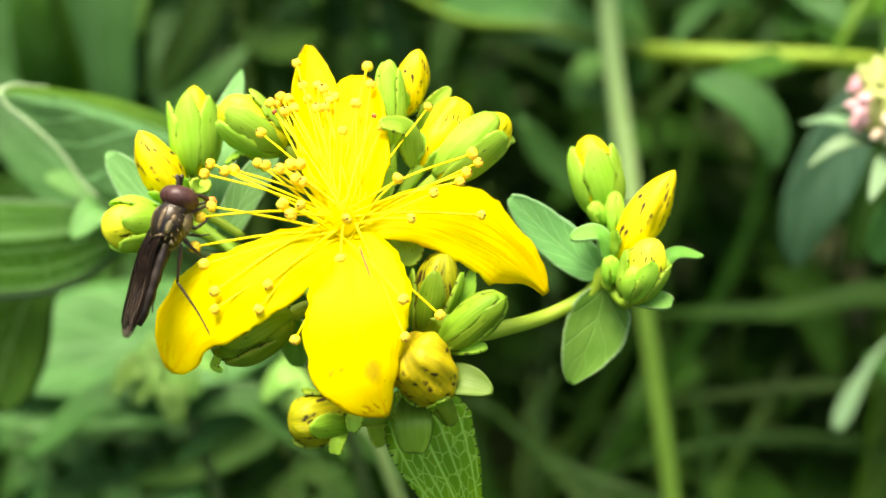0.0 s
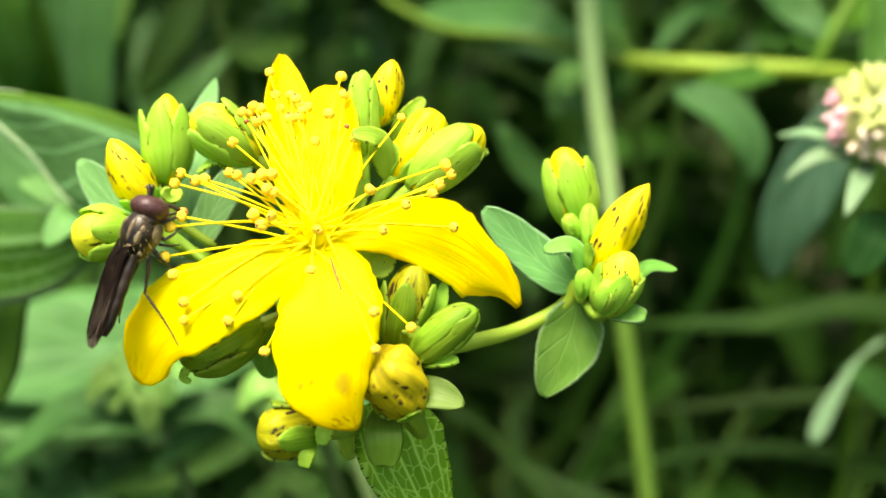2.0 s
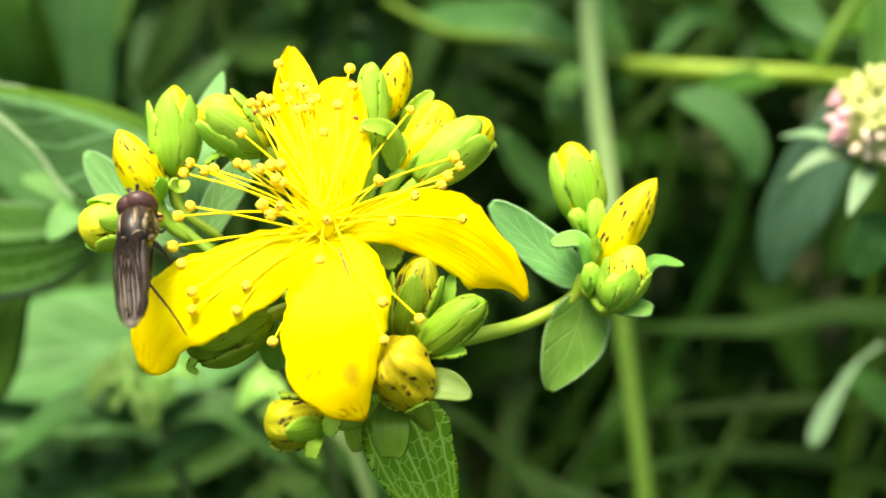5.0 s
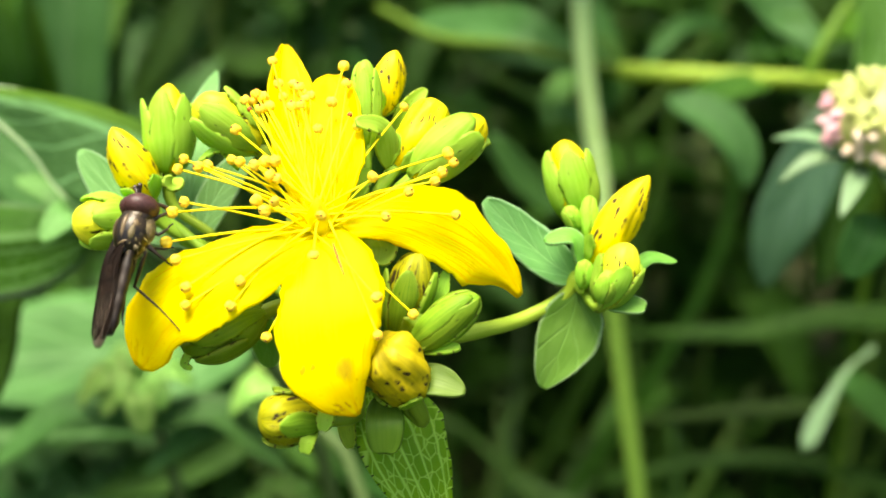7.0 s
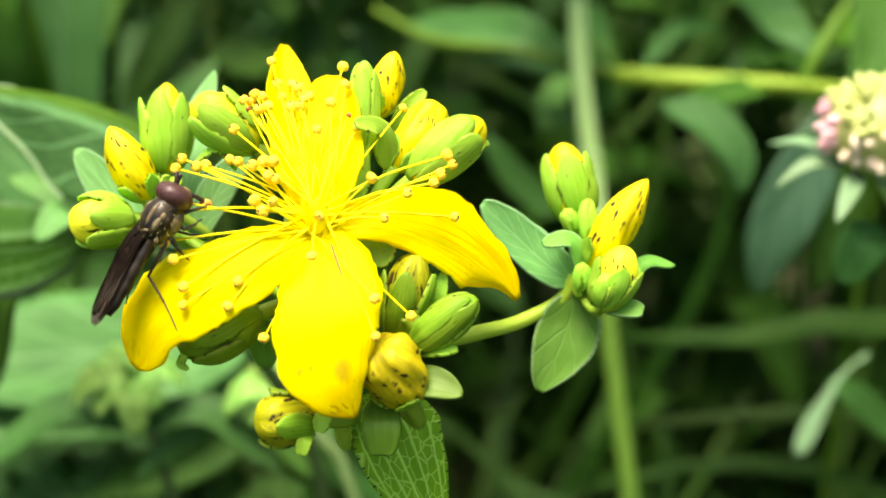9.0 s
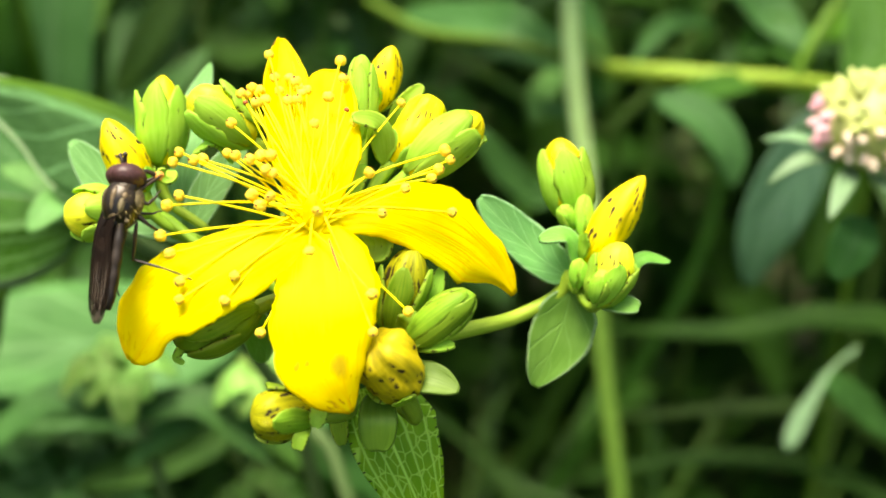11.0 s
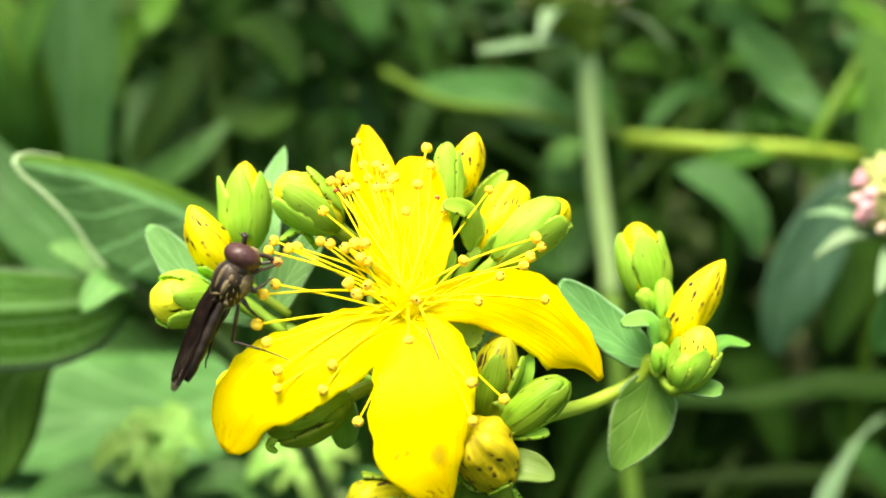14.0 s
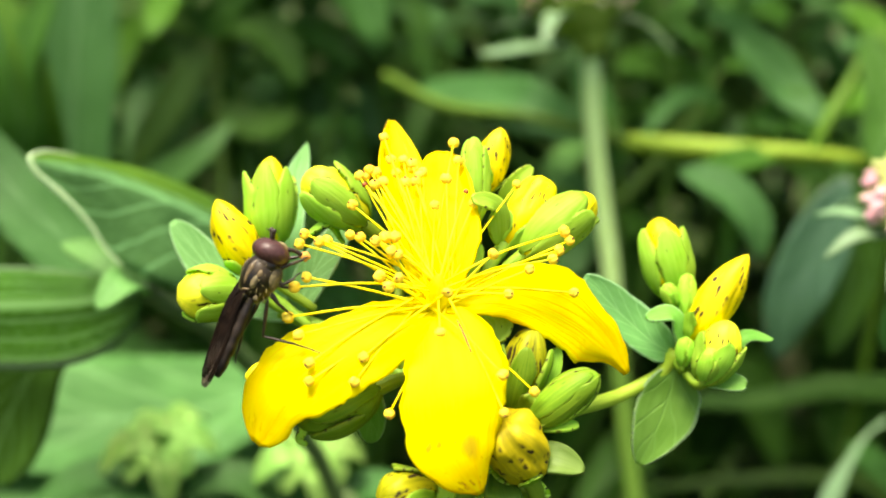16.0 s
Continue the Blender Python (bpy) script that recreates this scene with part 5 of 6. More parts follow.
TALL_C = mm(30.80, 237.00, 429.60)
tall = plant("tall_flowered_plant", mm(58.0, 210.00, 253.16), "tall pale green stem with a rounded flower head", "flower", (0.012, 0.02))
# one stem in two skins: shade painted in below, light above
part("stem", tube_mesh([ORIGIN[tall.name], mm(47.50, 220.00, 318.36), mm(41.47, 227.00, 353.94), mm(38.30, 230.80, 376.00)], [0.0019, 0.0018, 0.0018, 0.0018], 14, 40), STALK_SHADED, tall, at=ORIGIN[tall.name])
part("flower_stalk", tube_mesh([mm(38.45, 230.60, 375.00), mm(37.30, 232.00, 382.58), mm(35.20, 234.00, 393.69), mm(31.80, 236.00, 415.67), TALL_C], [0.0018, 0.0019, 0.0019, 0.0019, 0.0022], 14, 40), STALK_LIT, tall, "upper stem under the flower head, coloured as lit", at=ORIGIN[tall.name])
flower_head(tall, TALL_C + UP * 0.007 + Vector((-0.0028, 0, 0)), 0.0110, UP + VIEW * 0.15, 0.11, 4)
leaf_on(tall, [mm(27.59, 237.00, 425.18), mm(18.25, 229.00, 424.62), mm(8.11, 223.00, 423.55)], 0.0011, VIEW + UP * 0.6, BRACT, 0.8, 0.6, 0.1)
part("calyx", tube_mesh([TALL_C - UP * 0.0075, TALL_C - UP * 0.0045, TALL_C - UP * 0.0005 + Vector((-0.001, 0, 0)), TALL_C + UP * 0.005 + Vector((-0.0025, 0, 0))], [0.0019, 0.0046, 0.0088, 0.0102], 16, 18, 0.25), CALYX, tall, at=ORIGIN[tall.name])

twig = plant("trailing_plant", mm(91.80, 226.00, 404.60), "trailing yellow-green stem with dark pointed leaves", "plant", (0.02, 0.05))
stem_to_ground(twig, mm(91.80, 226.00, 404.60), 0.0011, TWIG_DIM)
part("runner", tube_mesh([mm(91.80, 226.00, 404.60), mm(75.13, 228.00, 405.73), mm(56.88, 233.00, 405.20), mm(41.11, 241.00, 404.58)], [0.0010, 0.0016, 0.0020, 0.0019], 12, 50), TWIG, twig, at=ORIGIN[twig.name])
part("runner_tip", tube_mesh([mm(41.11, 241.00, 404.58), mm(22.45, 247.67, 407.87), mm(4.68, 259.95, 407.74), mm(-8.94, 275.45, 411.89)], [0.0015, 0.0012, 0.0012, 0.0010], 10, 30), TWIG_DIM, twig, at=ORIGIN[twig.name])
part("side_stem", tube_mesh([mm(75.12, 228.00, 405.90), mm(77.15, 229.00, 411.13), mm(81.38, 232.00, 417.50), mm(88.78, 236.00, 428.98)], [0.0013, 0.0014, 0.0013, 0.0010], 10, 24), TWIG_DIM, twig, at=ORIGIN[twig.name])
leaf_on(twig, [mm(34.55, 251.24, 403.81), mm(22.37, 253.23, 408.29), mm(11.42, 267.89, 408.62), mm(-0.68, 284.75, 408.25)], 0.0070, VIEW + UP * 0.35, DULL_LEAF, 0.5, 0.7, 0.1, 0.15)
leaf_on(twig, [mm(76.00, 229.00, 409.50), mm(73.50, 236.00, 412.20), mm(70.00, 238.00, 411.50), mm(65.50, 238.50, 409.50)], 0.0050, VIEW + UP * 0.1, FAR_LEAF, 0.6, 0.8, 0.1, 0.3)
leaf_on(twig, [mm(68.50, 229.50, 405.30), mm(57.00, 222.00, 404.50), mm(48.80, 213.50, 403.60)], 0.0034, VIEW + UP * 0.9, FAR_LEAF, 0.5, 0.7, 0.1, 0.2)
leaf_on(twig, [mm(45.20, 212.60, 405.00), mm(53.10, 208.20, 401.90), mm(57.20, 205.20, 397.20), mm(58.77, 204.00, 390.80)], 0.0044, VIEW + UP * 0.7, DULL_LEAF, 0.6, 0.8, 0.12, 0.25)
leaf_on(twig, [mm(73.40, 206.50, 406.00), mm(68.60, 203.60, 392.80), mm(64.60, 202.20, 381.92), mm(63.05, 202.00, 372.60)], 0.0056, VIEW + UP * 0.5, SHEEN_LEAF, 0.7, 0.75, 0.1, 0.12)
leaf_on(twig, [mm(77.00, 229.00, 411.00), mm(71.50, 238.50, 417.50), mm(66.80, 240.00, 422.50), mm(60.80, 240.00, 426.40)], 0.0050, VIEW + UP * 0.3, DULL_LEAF, 0.8, 0.5, 0.1, 0.15)
leaf_on(twig, [mm(74.74, 212.17, 407.90), mm(77.98, 210.33, 394.76), mm(78.02, 209.38, 384.08), mm(75.99, 207.89, 371.09)], 0.0052, VIEW + UP * 0.3, FAR_LEAF, 0.6, 0.8, 0.1, 0.12)
leaf_on(twig, [mm(39.83, 253.07, 403.14), mm(28.43, 241.89, 377.31), mm(21.02, 241.82, 383.28), mm(16.02, 242.26, 390.85)], 0.0038, VIEW + UP * 0.6, FAR_LEAF_BLUE, 1.4, 0.6, 0.1)
leaf_on(twig, [mm(40.40, 248.31, 402.86), mm(36.66, 254.88, 400.69), mm(31.74, 260.60, 395.29), mm(28.19, 263.39, 388.04)], 0.0050, VIEW + UP * 0.6, FAR_LEAF_LIGHT, 0.6, 0.6, 0.1, 0.1)
leaf_on(twig, [mm(39.67, 246.37, 404.05), mm(35.23, 250.69, 393.80), mm(28.27, 253.52, 394.19)], 0.0035, VIEW + UP * 0.5, FAR_LEAF_BLUE, 0.5, 0.7, 0.1)
leaf_on(twig, [mm(80.00, 190.00, 366.50), mm(73.00, 183.50, 364.50), mm(69.40, 181.00, 360.00), mm(65.49, 178.00, 352.67)], 0.0015, VIEW + UP * 0.3, BRACT, 3.2, 0.7, 0.1)
leaf_on(twig, [mm(79.71, 208.77, 407.95), mm(86.31, 220.79, 418.60), mm(83.90, 232.48, 429.96)], 0.0055, VIEW + UP * 0.5, FAR_LEAF, 0.5, 0.7, 0.1)

leaf_on(twig, [mm(78.91, 231.00, 411.96), mm(93.44, 252.00, 416.75), mm(98.11, 258.00, 427.10), mm(90.02, 262.00, 433.10)], 0.0044, VIEW + UP * 0.5, BRIGHT_LEAF, 1.6, 0.6, 0.1)
leaf_on(twig, [mm(95.31, 200.00, 343.39), mm(84.81, 194.00, 352.71), mm(78.63, 191.00, 357.99), mm(73.69, 190.00, 361.11)], 0.0036, VIEW + UP * 0.5, FAR_LEAF_BLUE, 0.8, 0.6, 0.1)


def grass_blades(name, rows, skin, label):
    """Long leaves that rise from one foot."""
    first = Vector(rows[0][0][0])
    foot = Vector((first.x, first.y + 0.03, 0.0))
    g = thing(name, foot, label, "plant")
    for curve, half, face in rows:
        c0 = Vector(curve[0])
        part("leaf", blade_mesh([foot, foot.lerp(c0, 0.6) + Vector((0, 0.01, 0)), *curve], half, face, 0.45, 0.6, 0.15, 0.0, 0.05, base=0.3, thick=0.0004, rows=30, cols=7, fold=0.15), skin, g, at=foot)


upright = plant("upright_plant", mm(-77.21, 261.61, 374.79), "upright plant with wide dull green leaves", "plant")
stem_to_ground(upright, mm(-77.21, 261.61, 374.79), 0.0020, WEED_STEM)
leaf_on(upright, [mm(-77.21, 261.61, 374.79), mm(-77.81, 265.53, 395.78), mm(-77.25, 272.35, 419.90), mm(-76.96, 287.49, 458.62)], 0.0098, VIEW, DULL_LEAF, 0.35, 0.6, 0.1, 0.1)
leaf_on(upright, [mm(-77.21, 261.61, 374.79), mm(-81.01, 240.34, 401.76), mm(-81.30, 239.74, 414.26), mm(-74.03, 244.26, 431.66)], 0.0048, VIEW + UP * 0.5, FAR_LEAF, 0.6, 0.6, 0.1, 0.1)
leaf_on(upright, [mm(-77.21, 261.61, 374.79), mm(-87.29, 248.90, 393.95), mm(-92.57, 254.93, 414.10), mm(-86.18, 261.07, 437.01)], 0.0055, VIEW + UP * 0.5, FAR_LEAF_BLUE, 0.6, 0.6, 0.1, 0.1)
leaf_on(upright, [mm(-77.21, 261.61, 374.79), mm(-76.60, 241.06, 405.21), mm(-78.70, 240.23, 416.50), mm(-83.88, 243.51, 426.97), mm(-89.67, 246.20, 435.28)], 0.0032, VIEW + UP * 0.5, BRIGHT_LEAF, 0.9, 0.6, 0.1, 0.1)
leaf_on(upright, [mm(-77.21, 261.61, 374.79), mm(-71.05, 306.47, 416.67), mm(-58.61, 300.25, 433.98), mm(-59.49, 276.96, 425.13), mm(-60.33, 267.01, 419.24)], 0.0045, VIEW + UP * 0.5, BRIGHT_LEAF, 1.4, 0.5, 0.1, 0.1)
leaf_on(upright, [mm(-77.21, 261.61, 374.79), mm(-54.31, 246.41, 391.94), mm(-47.13, 245.55, 397.75), mm(-40.57, 249.14, 404.40)], 0.0036, VIEW + UP * 0.5, FAR_LEAF_BLUE, 0.8, 0.6, 0.1, 0.1)
forked = plant("forked_plant", mm(-48.51, 291.53, 368.71), "forked plant with dull green lance-shaped leaves", "plant")
stem_to_ground(forked, mm(-52.94, 300.82, 415.16), 0.0020, WEED_STEM, mids=(mm(-47.62, 293.42, 368.22), mm(-50.23, 298.11, 398.86)))
leaf_on(forked, [mm(-52.67, 300.96, 415.71), mm(-45.04, 299.57, 419.71), mm(-35.09, 295.95, 416.36), mm(-29.18, 290.67, 406.33)], 0.0050, VIEW + UP * 0.6, FAR_LEAF, 0.5, 0.6, 0.1, 0.1)
leaf_on(forked, [mm(-52.67, 300.96, 415.71), mm(-46.81, 303.20, 424.80), mm(-38.74, 305.49, 434.52), mm(-33.53, 308.67, 446.81)], 0.0056, VIEW + UP * 0.6, FAR_LEAF, 0.5, 0.6, 0.1, 0.1)
leaf_on(forked, [mm(-52.67, 300.96, 415.71), mm(-60.26, 300.65, 420.40), mm(-69.60, 299.81, 422.84), mm(-77.30, 297.38, 420.06)], 0.0042, VIEW + UP * 0.6, FAR_LEAF, 0.5, 0.6, 0.1, 0.1)
leaf_on(forked, [mm(-52.67, 300.96, 415.71), mm(-56.77, 294.33, 406.19), mm(-62.96, 289.63, 395.71), mm(-69.47, 286.95, 384.93)], 0.0046, VIEW + UP * 0.3, FAR_LEAF, 0.5, 0.6, 0.1, 0.1)
leaf_on(forked, [mm(-50.23, 298.11, 398.86), mm(-39.01, 294.46, 395.64), mm(-29.23, 292.78, 399.07)], 0.0050, VIEW + UP * 0.6, FAR_LEAF, 0.5, 0.6, 0.1, 0.1)
backdrop_plant = plant("bushy_plant", mm(56.59, 312.23, 353.21), "bushy dull green plant with many lance-shaped leaves", "plant", (0.05, 0.06))
stem_to_ground(backdrop_plant, mm(55.69, 336.01, 418.41), 0.0020, WEED_STEM)
BUSHY = [(mm(55.69, 336.01, 418.41), 60), (mm(16.76, 331.40, 413.96), 46), (mm(88.73, 324.37, 421.73), 44), (mm(-19.70, 340.45, 415.75), 46)]
for q, count in BUSHY:
    if q != BUSHY[0][0]:
        part("branch", tube_mesh([BUSHY[0][0] - UP * 0.05, (BUSHY[0][0] + q) / 2 - UP * 0.03, q], [0.0016, 0.0013, 0.0010], 8, 16), WEED_STEM, backdrop_plant, at=ORIGIN[backdrop_plant.name])
    for k in range(count):
        c = Vector(q) + Vector((rng.uniform(-0.028, 0.028), rng.uniform(-0.03, 0.03), rng.uniform(-0.030, 0.035)))
        way = Vector((rng.uniform(-1, 1), rng.uniform(-0.5, 0.3), rng.uniform(-0.7, 0.8))).normalized()
        size = rng.uniform(0.015, 0.034)
        part("leaf", blade_mesh([c, c + way * size * 0.5 + UP * 0.003, c + way * size - UP * 0.004], size * rng.uniform(0.08, 0.17), VIEW + UP * rng.uniform(-0.2, 0.7), 0.6, 0.8, 0.1, 0.0, 0.1, base=0.1, thick=0.0004, rows=14, cols=7, fold=0.1), (FAR_LEAF, ARCH_LEAF, FAR_LEAF, DULL_LEAF, FAR_LEAF_BLUE)[k % 5], backdrop_plant, at=ORIGIN[backdrop_plant.name])
grass_blades("tall_grass", [
    ([mm(-38.65, 291.07, 369.13), mm(-45.34, 301.80, 405.52), mm(-50.38, 310.14, 433.84)], 0.0040, VIEW),
    ([mm(-27.45, 319.53, 361.63), mm(-34.81, 331.33, 401.67), mm(-48.11, 340.86, 432.49)], 0.0035, VIEW),
    ([mm(-13.79, 300.00, 379.91), mm(-22.39, 306.00, 404.75), mm(-26.66, 312.00, 430.92)], 0.0022, VIEW),
    ([mm(-24.91, 292.00, 381.39), mm(-18.69, 300.00, 407.16), mm(-8.23, 310.00, 434.56)], 0.0020, VIEW),
    ([mm(-5.09, 310.00, 382.46), mm(-12.55, 316.00, 409.60), mm(-15.53, 322.00, 436.56)], 0.0024, VIEW),
    ([mm(-39.77, 318.00, 374.93), mm(-32.78, 322.00, 406.59), mm(-29.83, 330.00, 432.72)], 0.0026, VIEW),
    ([mm(64.98, 300.00, 382.44), mm(65.89, 305.00, 408.13), mm(57.81, 310.00, 435.90)], 0.0020, VIEW),
    ([mm(84.38, 310.00, 380.76), mm(76.62, 315.00, 408.59), mm(77.15, 320.00, 437.63)], 0.0022, VIEW),
    ([mm(4.08, 320.00, 386.86), mm(9.13, 325.00, 416.84), mm(16.21, 330.00, 434.63)], 0.0022, VIEW),
], FAR_LEAF, "clump of narrow upright grass leaves")
grass_blades("arching_grass", [
    ([mm(111.66, 222.95, 343.45), mm(99.53, 227.37, 356.53), mm(72.20, 233.49, 350.47), mm(45.45, 244.21, 346.04)], 0.0085, VIEW * 0.6 + UP),
    ([mm(124.88, 222.34, 299.65), mm(104.35, 239.10, 327.76), mm(72.08, 242.24, 327.70), mm(45.18, 247.40, 321.75)], 0.0050, VIEW * 0.6 + UP),
    ([mm(121.52, 212.11, 306.47), mm(101.06, 238.58, 313.74), mm(68.72, 244.11, 314.47), mm(38.24, 246.19, 305.39)], 0.0050, VIEW * 0.6 + UP),
    ([mm(75.37, 230.31, 293.57), mm(25.97, 255.28, 299.93), mm(20.73, 260.31, 307.84), mm(29.73, 265.51, 323.69)], 0.0028, VIEW * 0.8 + UP * 0.5),
    ([mm(75.37, 230.31, 293.57), mm(20.79, 262.97, 303.30), mm(12.27, 265.89, 310.94), mm(2.41, 267.94, 315.92)], 0.0028, VIEW * 0.8 + UP * 0.5),
], ARCH_LEAF, "arching dull green grass leaves")

# ---- meadow weeds further back ----
def weed(skin, height, spread, label, first=0.28):
    foot = Vector((0, 0, 0))
    w = thing("meadow_weed", foot, label, "plant", "meadow weeds")
    bend = Vector((rng.uniform(-0.04, 0.04), rng.uniform(-0.04, 0.04), 0))
    pts = [foot, Vector((0, 0, height * 0.4)) + bend * 0.4, Vector((0, 0, height)) + bend]
    part("stem", tube_mesh(pts, [0.0020, 0.0016, 0.0010], 8, 20), WEED_STEM, w, at=foot)
    line = spline(pts, 40)
    pairs = 11
    for k in range(pairs):
        c = Vector(line[int(39 * (first + (1 - first) * k / (pairs - 1)))])
        for s in (0, 1):
            th = k * 1.57 + s * math.pi + rng.uniform(-0.35, 0.35)
            way = Vector((math.cos(th), math.sin(th), 0))
            size = spread * rng.uniform(0.75, 1.2) * (1.0 - 0.55 * (k / pairs) ** 3)
            mid = c + way * size * 0.5 + Vector((0, 0, size * rng.uniform(0.1, 0.35)))
            end = c + way * size + Vector((0, 0, size * rng.uniform(-0.35, 0.2)))
            part("leaf", blade_mesh([c, mid, end], size * rng.uniform(0.19, 0.28), Vector((0, 0, 1)) + way * 0.1, 0.5, 0.75, 0.12, 0.0, 0.15, base=0.06, thick=0.0004, rows=14, cols=7, fold=0.15), skin, w, at=foot)
    return w


WEEDS = [weed(FAR_LEAF, 0.66, 0.075, "dark green leafy meadow weed"), weed(FAR_LEAF_BLUE, 0.62, 0.066, "blue-green leafy meadow weed"),
         weed(FAR_LEAF, 0.70, 0.085, "dark green leafy meadow weed with wide leaves"), weed(FAR_LEAF, 0.62, 0.060, "deep green leafy meadow weed")]
WEED_SPOTS = []
spot_rng = random.Random(21)
# spots all round: unseen weeds beside and behind the camera cut low skylight
for k in range(235):
    for trial in range(60):
        far = 0.34 + 0.95 * spot_rng.random() ** 1.2
        th = radians(spot_rng.gauss(90, 55))
        x, y = far * math.cos(th), far * math.sin(th)
        if 58 < math.degrees(th) < 92 and far < 0.52:
            continue
        if all((x - a) ** 2 + (y - c) ** 2 > 0.042 ** 2 for a, c in WEED_SPOTS):
            WEED_SPOTS.append((x, y))
            break
for k, (x, y) in enumerate(WEED_SPOTS):
    m = pose(x, y, spot_rng.uniform(-0.06, 0.0), spot_rng.uniform(-6, 6), spot_rng.uniform(-6, 6), spot_rng.uniform(0, 360))
    if k < 4:
        WEEDS[k].matrix_basis = m
    else:
        # mostly the darker weeds on the right, their colour standing in for deep shade
        copy_thing(WEEDS[(0, 2, 3, 0, 2, 1)[k % 6] if x > 0.02 else (1, 3, 0, 2)[k % 4]], m)


# taller weeds, bare below, added so that their unseen tops shade the hollow
SHADE_WEEDS = [weed(FAR_LEAF, 0.74, 0.095, "tall dark green weed, bare below, added to shade the hollow", 0.66), weed(DULL_LEAF, 0.70, 0.090, "tall dull green weed, bare below, added to shade the hollow", 0.70)]
for k in range(4):
    far, th = 0.40 + 0.018 * ((k * 7) % 13), radians(60 + 5.0 * k)
    m = pose(far * math.cos(th), far * math.sin(th), 0.0, spot_rng.uniform(-3, 3), spot_rng.uniform(-3, 3), spot_rng.uniform(0, 360))
    if k < 2:
        SHADE_WEEDS[k].matrix_basis = m
    else:
        copy_thing(SHADE_WEEDS[k % 2], m)


def meadow_mesh(count):
    """Grass between and behind the weeds, joined."""
    V, F = [], []
    for k in range(count):
        far, turn = 0.27 + 3.5 * rng.random() ** 1.7, rng.uniform(0, 6.2832)
        x, y = far * math.cos(turn), far * math.sin(turn)
        if 0.95 < turn < 1.62 and far < 0.6 and rng.random() < 0.72:
            continue
        h = rng.uniform(0.14, 0.36) + 0.05 * min(1.5, far)
        th = rng.uniform(0, 6.28)
        lean = Vector((math.cos(th), math.sin(th), 0)) * h * rng.uniform(0.1, 0.7)
        side = Vector((-math.sin(th), math.cos(th), 0)) * rng.uniform(0.0014, 0.0034)
        k0 = len(V)
        for i in range(6):
            v = i / 5
            c = Vector((x, y, 0)) + lean * v * v + Vector((0, 0, h * (v - 0.22 * v * v)))
            w = side * (1 - v ** 2.5) + side * 0.03
            V += [c - w, c + w]
        F += [(k0 + 2 * i, k0 + 2 * i + 1, k0 + 2 * i + 3, k0 + 2 * i + 2) for i in range(5)]
    me = bpy.data.meshes.new("mesh")
    me.from_pydata([tuple(v) for v in V], [], F)
    me.polygons.foreach_set("use_smooth", [True] * len(me.polygons))
    return me


def grass_material():
    m, n, l, p = node_material("meadow_grass")
    geo = n.new("ShaderNodeNewGeometry")
    base = ramp(n, l, geo.outputs["Random Per Island"], [(0.0, (0.032, 0.10, 0.012)), (0.5, (0.060, 0.17, 0.020)), (1.0, (0.12, 0.25, 0.032))])
    l.new(base, p.inputs["Base Color"])
    p.inputs["Roughness"].default_value = 0.5
    see_through(m, n, l, p, base, 0.25)
    return m


tagged(part("meadow_grass", meadow_mesh(16000), grass_material()), "dense green meadow grass between the plants", "grass", kind="stuff")

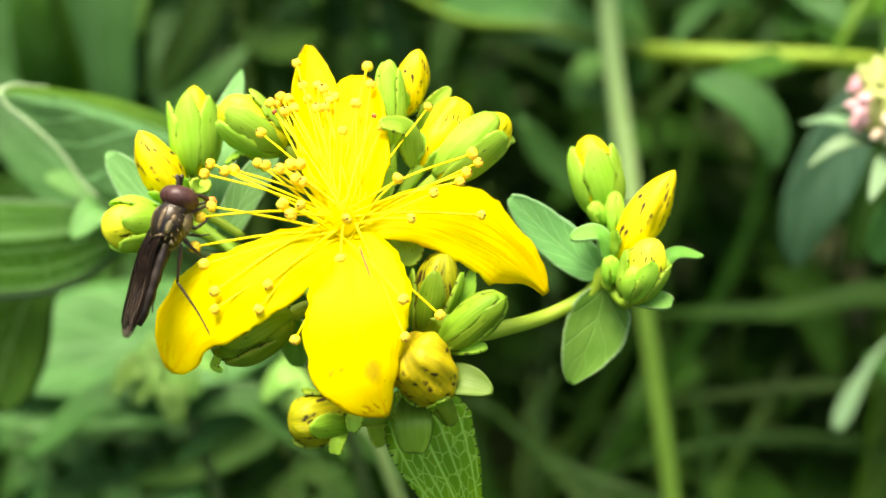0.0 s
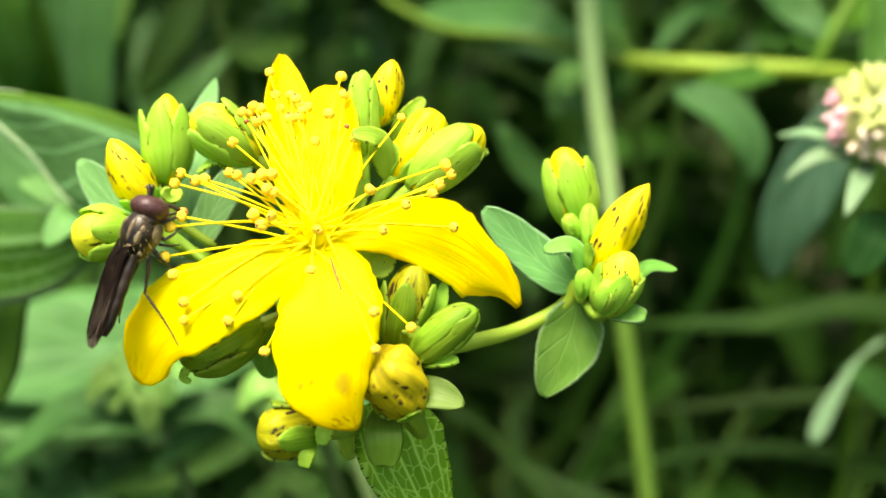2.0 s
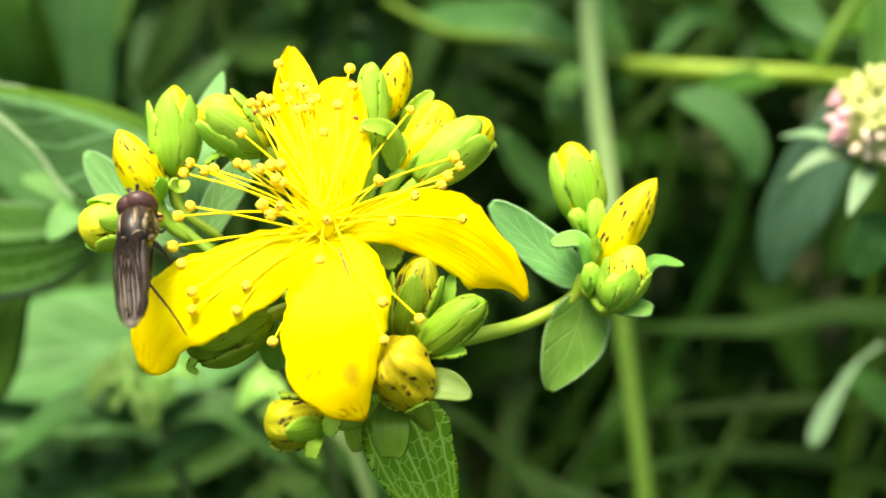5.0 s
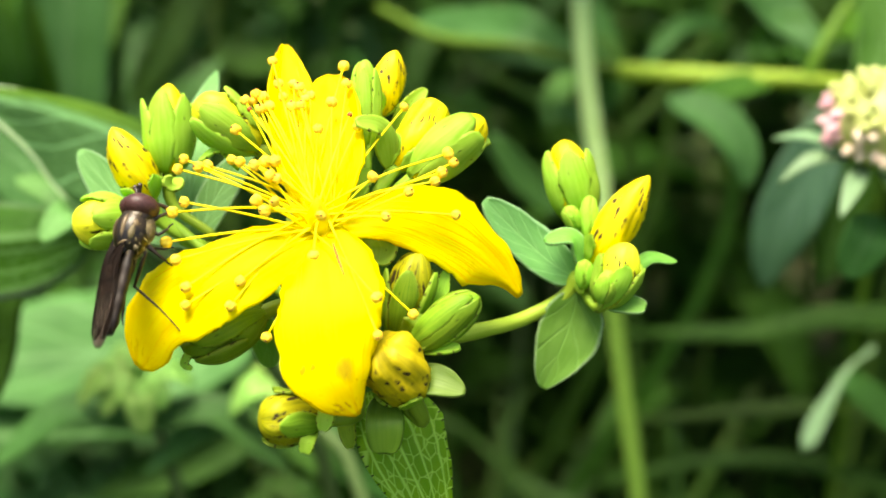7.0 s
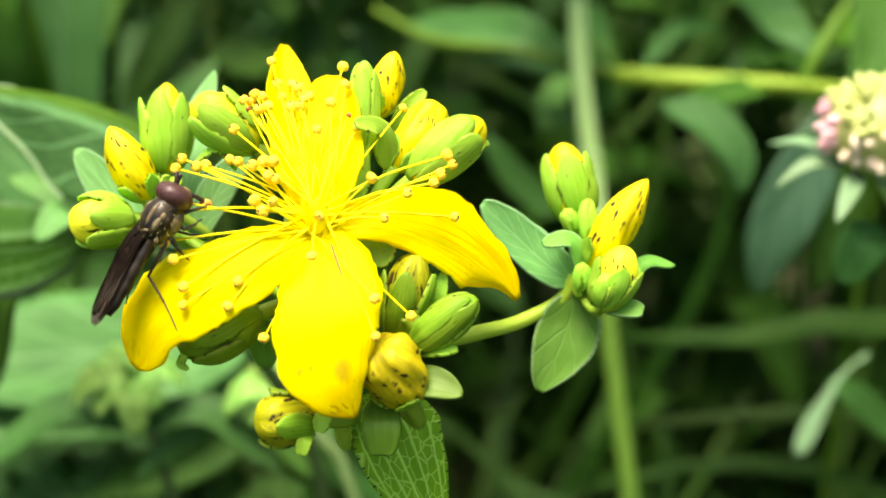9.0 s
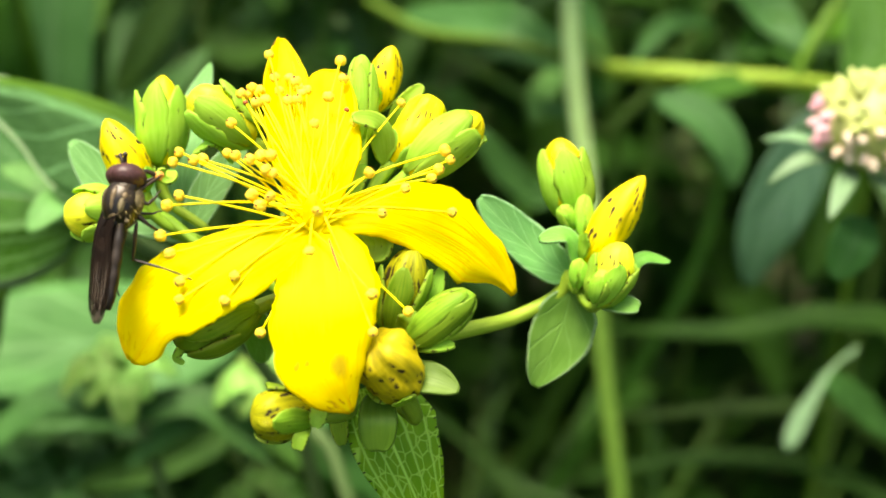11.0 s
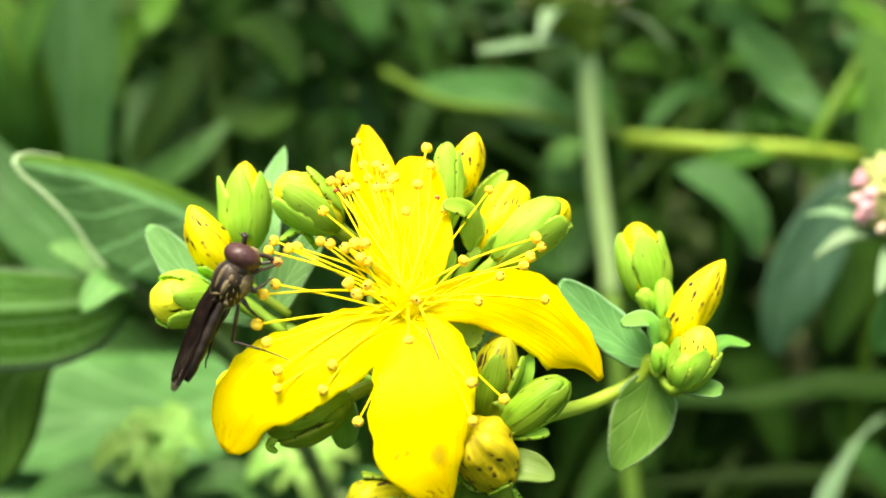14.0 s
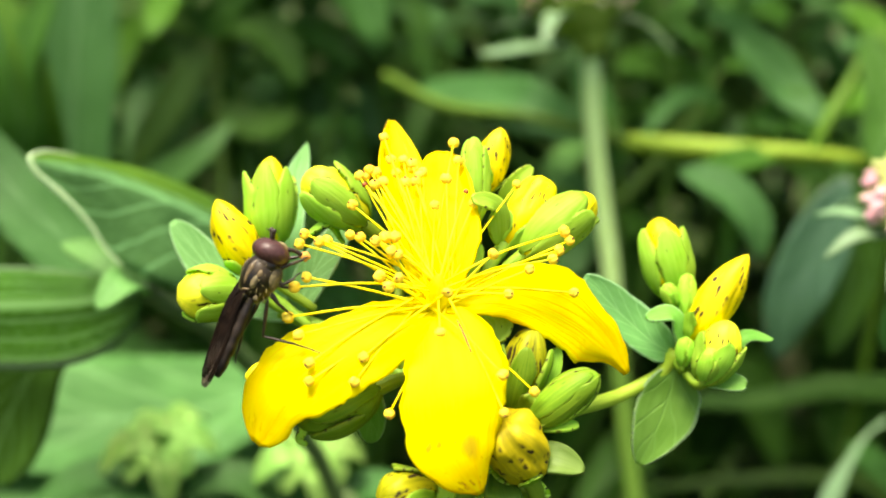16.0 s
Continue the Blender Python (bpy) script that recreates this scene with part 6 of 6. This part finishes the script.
# ---- what moves ----
FLY_PATH = [
    (0, -0.01791, 0.07511, 0.42454, -21.31, -56.67, 56.42),
    (0.5, -0.01789, 0.07511, 0.42450, -19.60, -57.52, 56.45),
    (1, -0.01778, 0.07511, 0.42454, -16.10, -57.15, 54.63),
    (1.5, -0.01744, 0.07529, 0.42433, 9.94, -54.99, 29.08),
    (2, -0.01790, 0.07511, 0.42450, -17.78, -57.31, 51.67),
    (2.5, -0.01783, 0.07497, 0.42468, -23.64, -51.63, 63.01),
    (3, -0.01713, 0.07453, 0.42483, -20.01, -35.94, 72.97),
    (3.5, -0.01789, 0.07425, 0.42460, -27.02, -30.34, 89.92),
    (4, -0.01828, 0.07433, 0.42442, -23.04, -34.32, 91.63),
    (4.5, -0.01827, 0.07427, 0.42447, -25.71, -32.67, 91.39),
    (5, -0.01851, 0.07418, 0.42440, -32.22, -32.56, 99.16),
    (7.5, -0.01830, 0.07436, 0.42375, -43.97, -49.16, 73.42),
    (8, -0.01795, 0.07425, 0.42388, -44.98, -43.21, 74.88),
    (8.5, -0.01702, 0.07502, 0.42419, -7.23, -53.57, 34.62),
    (9, -0.01657, 0.07504, 0.42444, -5.16, -54.18, 34.60),
    (9.2, -0.01721, 0.07516, 0.42407, -0.00, -61.51, 28.68),
    (11.3, -0.01889, 0.07524, 0.42510, -44.12, -60.44, 82.19),
    (11.5, -0.01869, 0.07525, 0.42514, -43.74, -64.56, 79.49),
    (12, -0.01891, 0.07515, 0.42564, -48.25, -55.84, 83.59),
    (12.5, -0.01792, 0.07545, 0.42543, -5.73, -63.25, 27.11),
    (13, -0.01801, 0.07538, 0.42575, -12.19, -62.13, 32.74),
    (13.5, -0.01809, 0.07533, 0.42578, -11.18, -61.09, 29.75),
    (14, -0.01814, 0.07530, 0.42575, -11.32, -61.36, 29.85),
    (14.5, -0.01821, 0.07527, 0.42571, -9.07, -61.72, 27.23),
    (15, -0.01827, 0.07522, 0.42569, -8.04, -62.20, 26.22),
    (15.5, -0.01829, 0.07521, 0.42564, -9.20, -62.21, 27.39),
    (16, -0.01833, 0.07523, 0.42559, -11.61, -62.68, 29.82),
]
# where the long hind leg stands: first at the edge of the petal, later nearer to its middle
FIRST_STAND, LATER_STAND = mm(-15.33, 72.20, 417.76), mm(-14.15, 74.00, 420.71)


def toward(start, end):
    """A pose at start whose x axis points at end."""
    x = (end - start).normalized()
    y = (VIEW.cross(x)).normalized()
    return Matrix.Translation(start) @ Matrix((x, y, x.cross(y))).transposed().to_4x4()


def leg_rows():
    thighs, shins = [], []
    for t, *p in FLY_PATH:
        body = pose(*p)
        hip = body @ HIP
        toe = FIRST_STAND if t < 9.5 else LATER_STAND
        way = toe - hip
        gap = min(way.length, THIGH + SHIN - 0.00002)
        d = way.normalized()
        along = (gap * gap + THIGH ** 2 - SHIN ** 2) / (2 * gap)
        out = Vector((-0.8, 0.0, -0.6))
        out = (out - d * out.dot(d)).normalized()
        knee = hip + d * along + out * math.sqrt(max(0.0, THIGH ** 2 - along ** 2))
        back = body.inverted()
        thighs.append((t, back @ toward(hip, knee)))
        shins.append((t, back @ toward(knee, toe)))
    return thighs, shins


def motions():
    walk(fly, [(t, pose(*p)) for t, *p in FLY_PATH])
    thighs, shins = leg_rows()
    walk(thigh, thighs)
    walk(shin, shins)


motions()
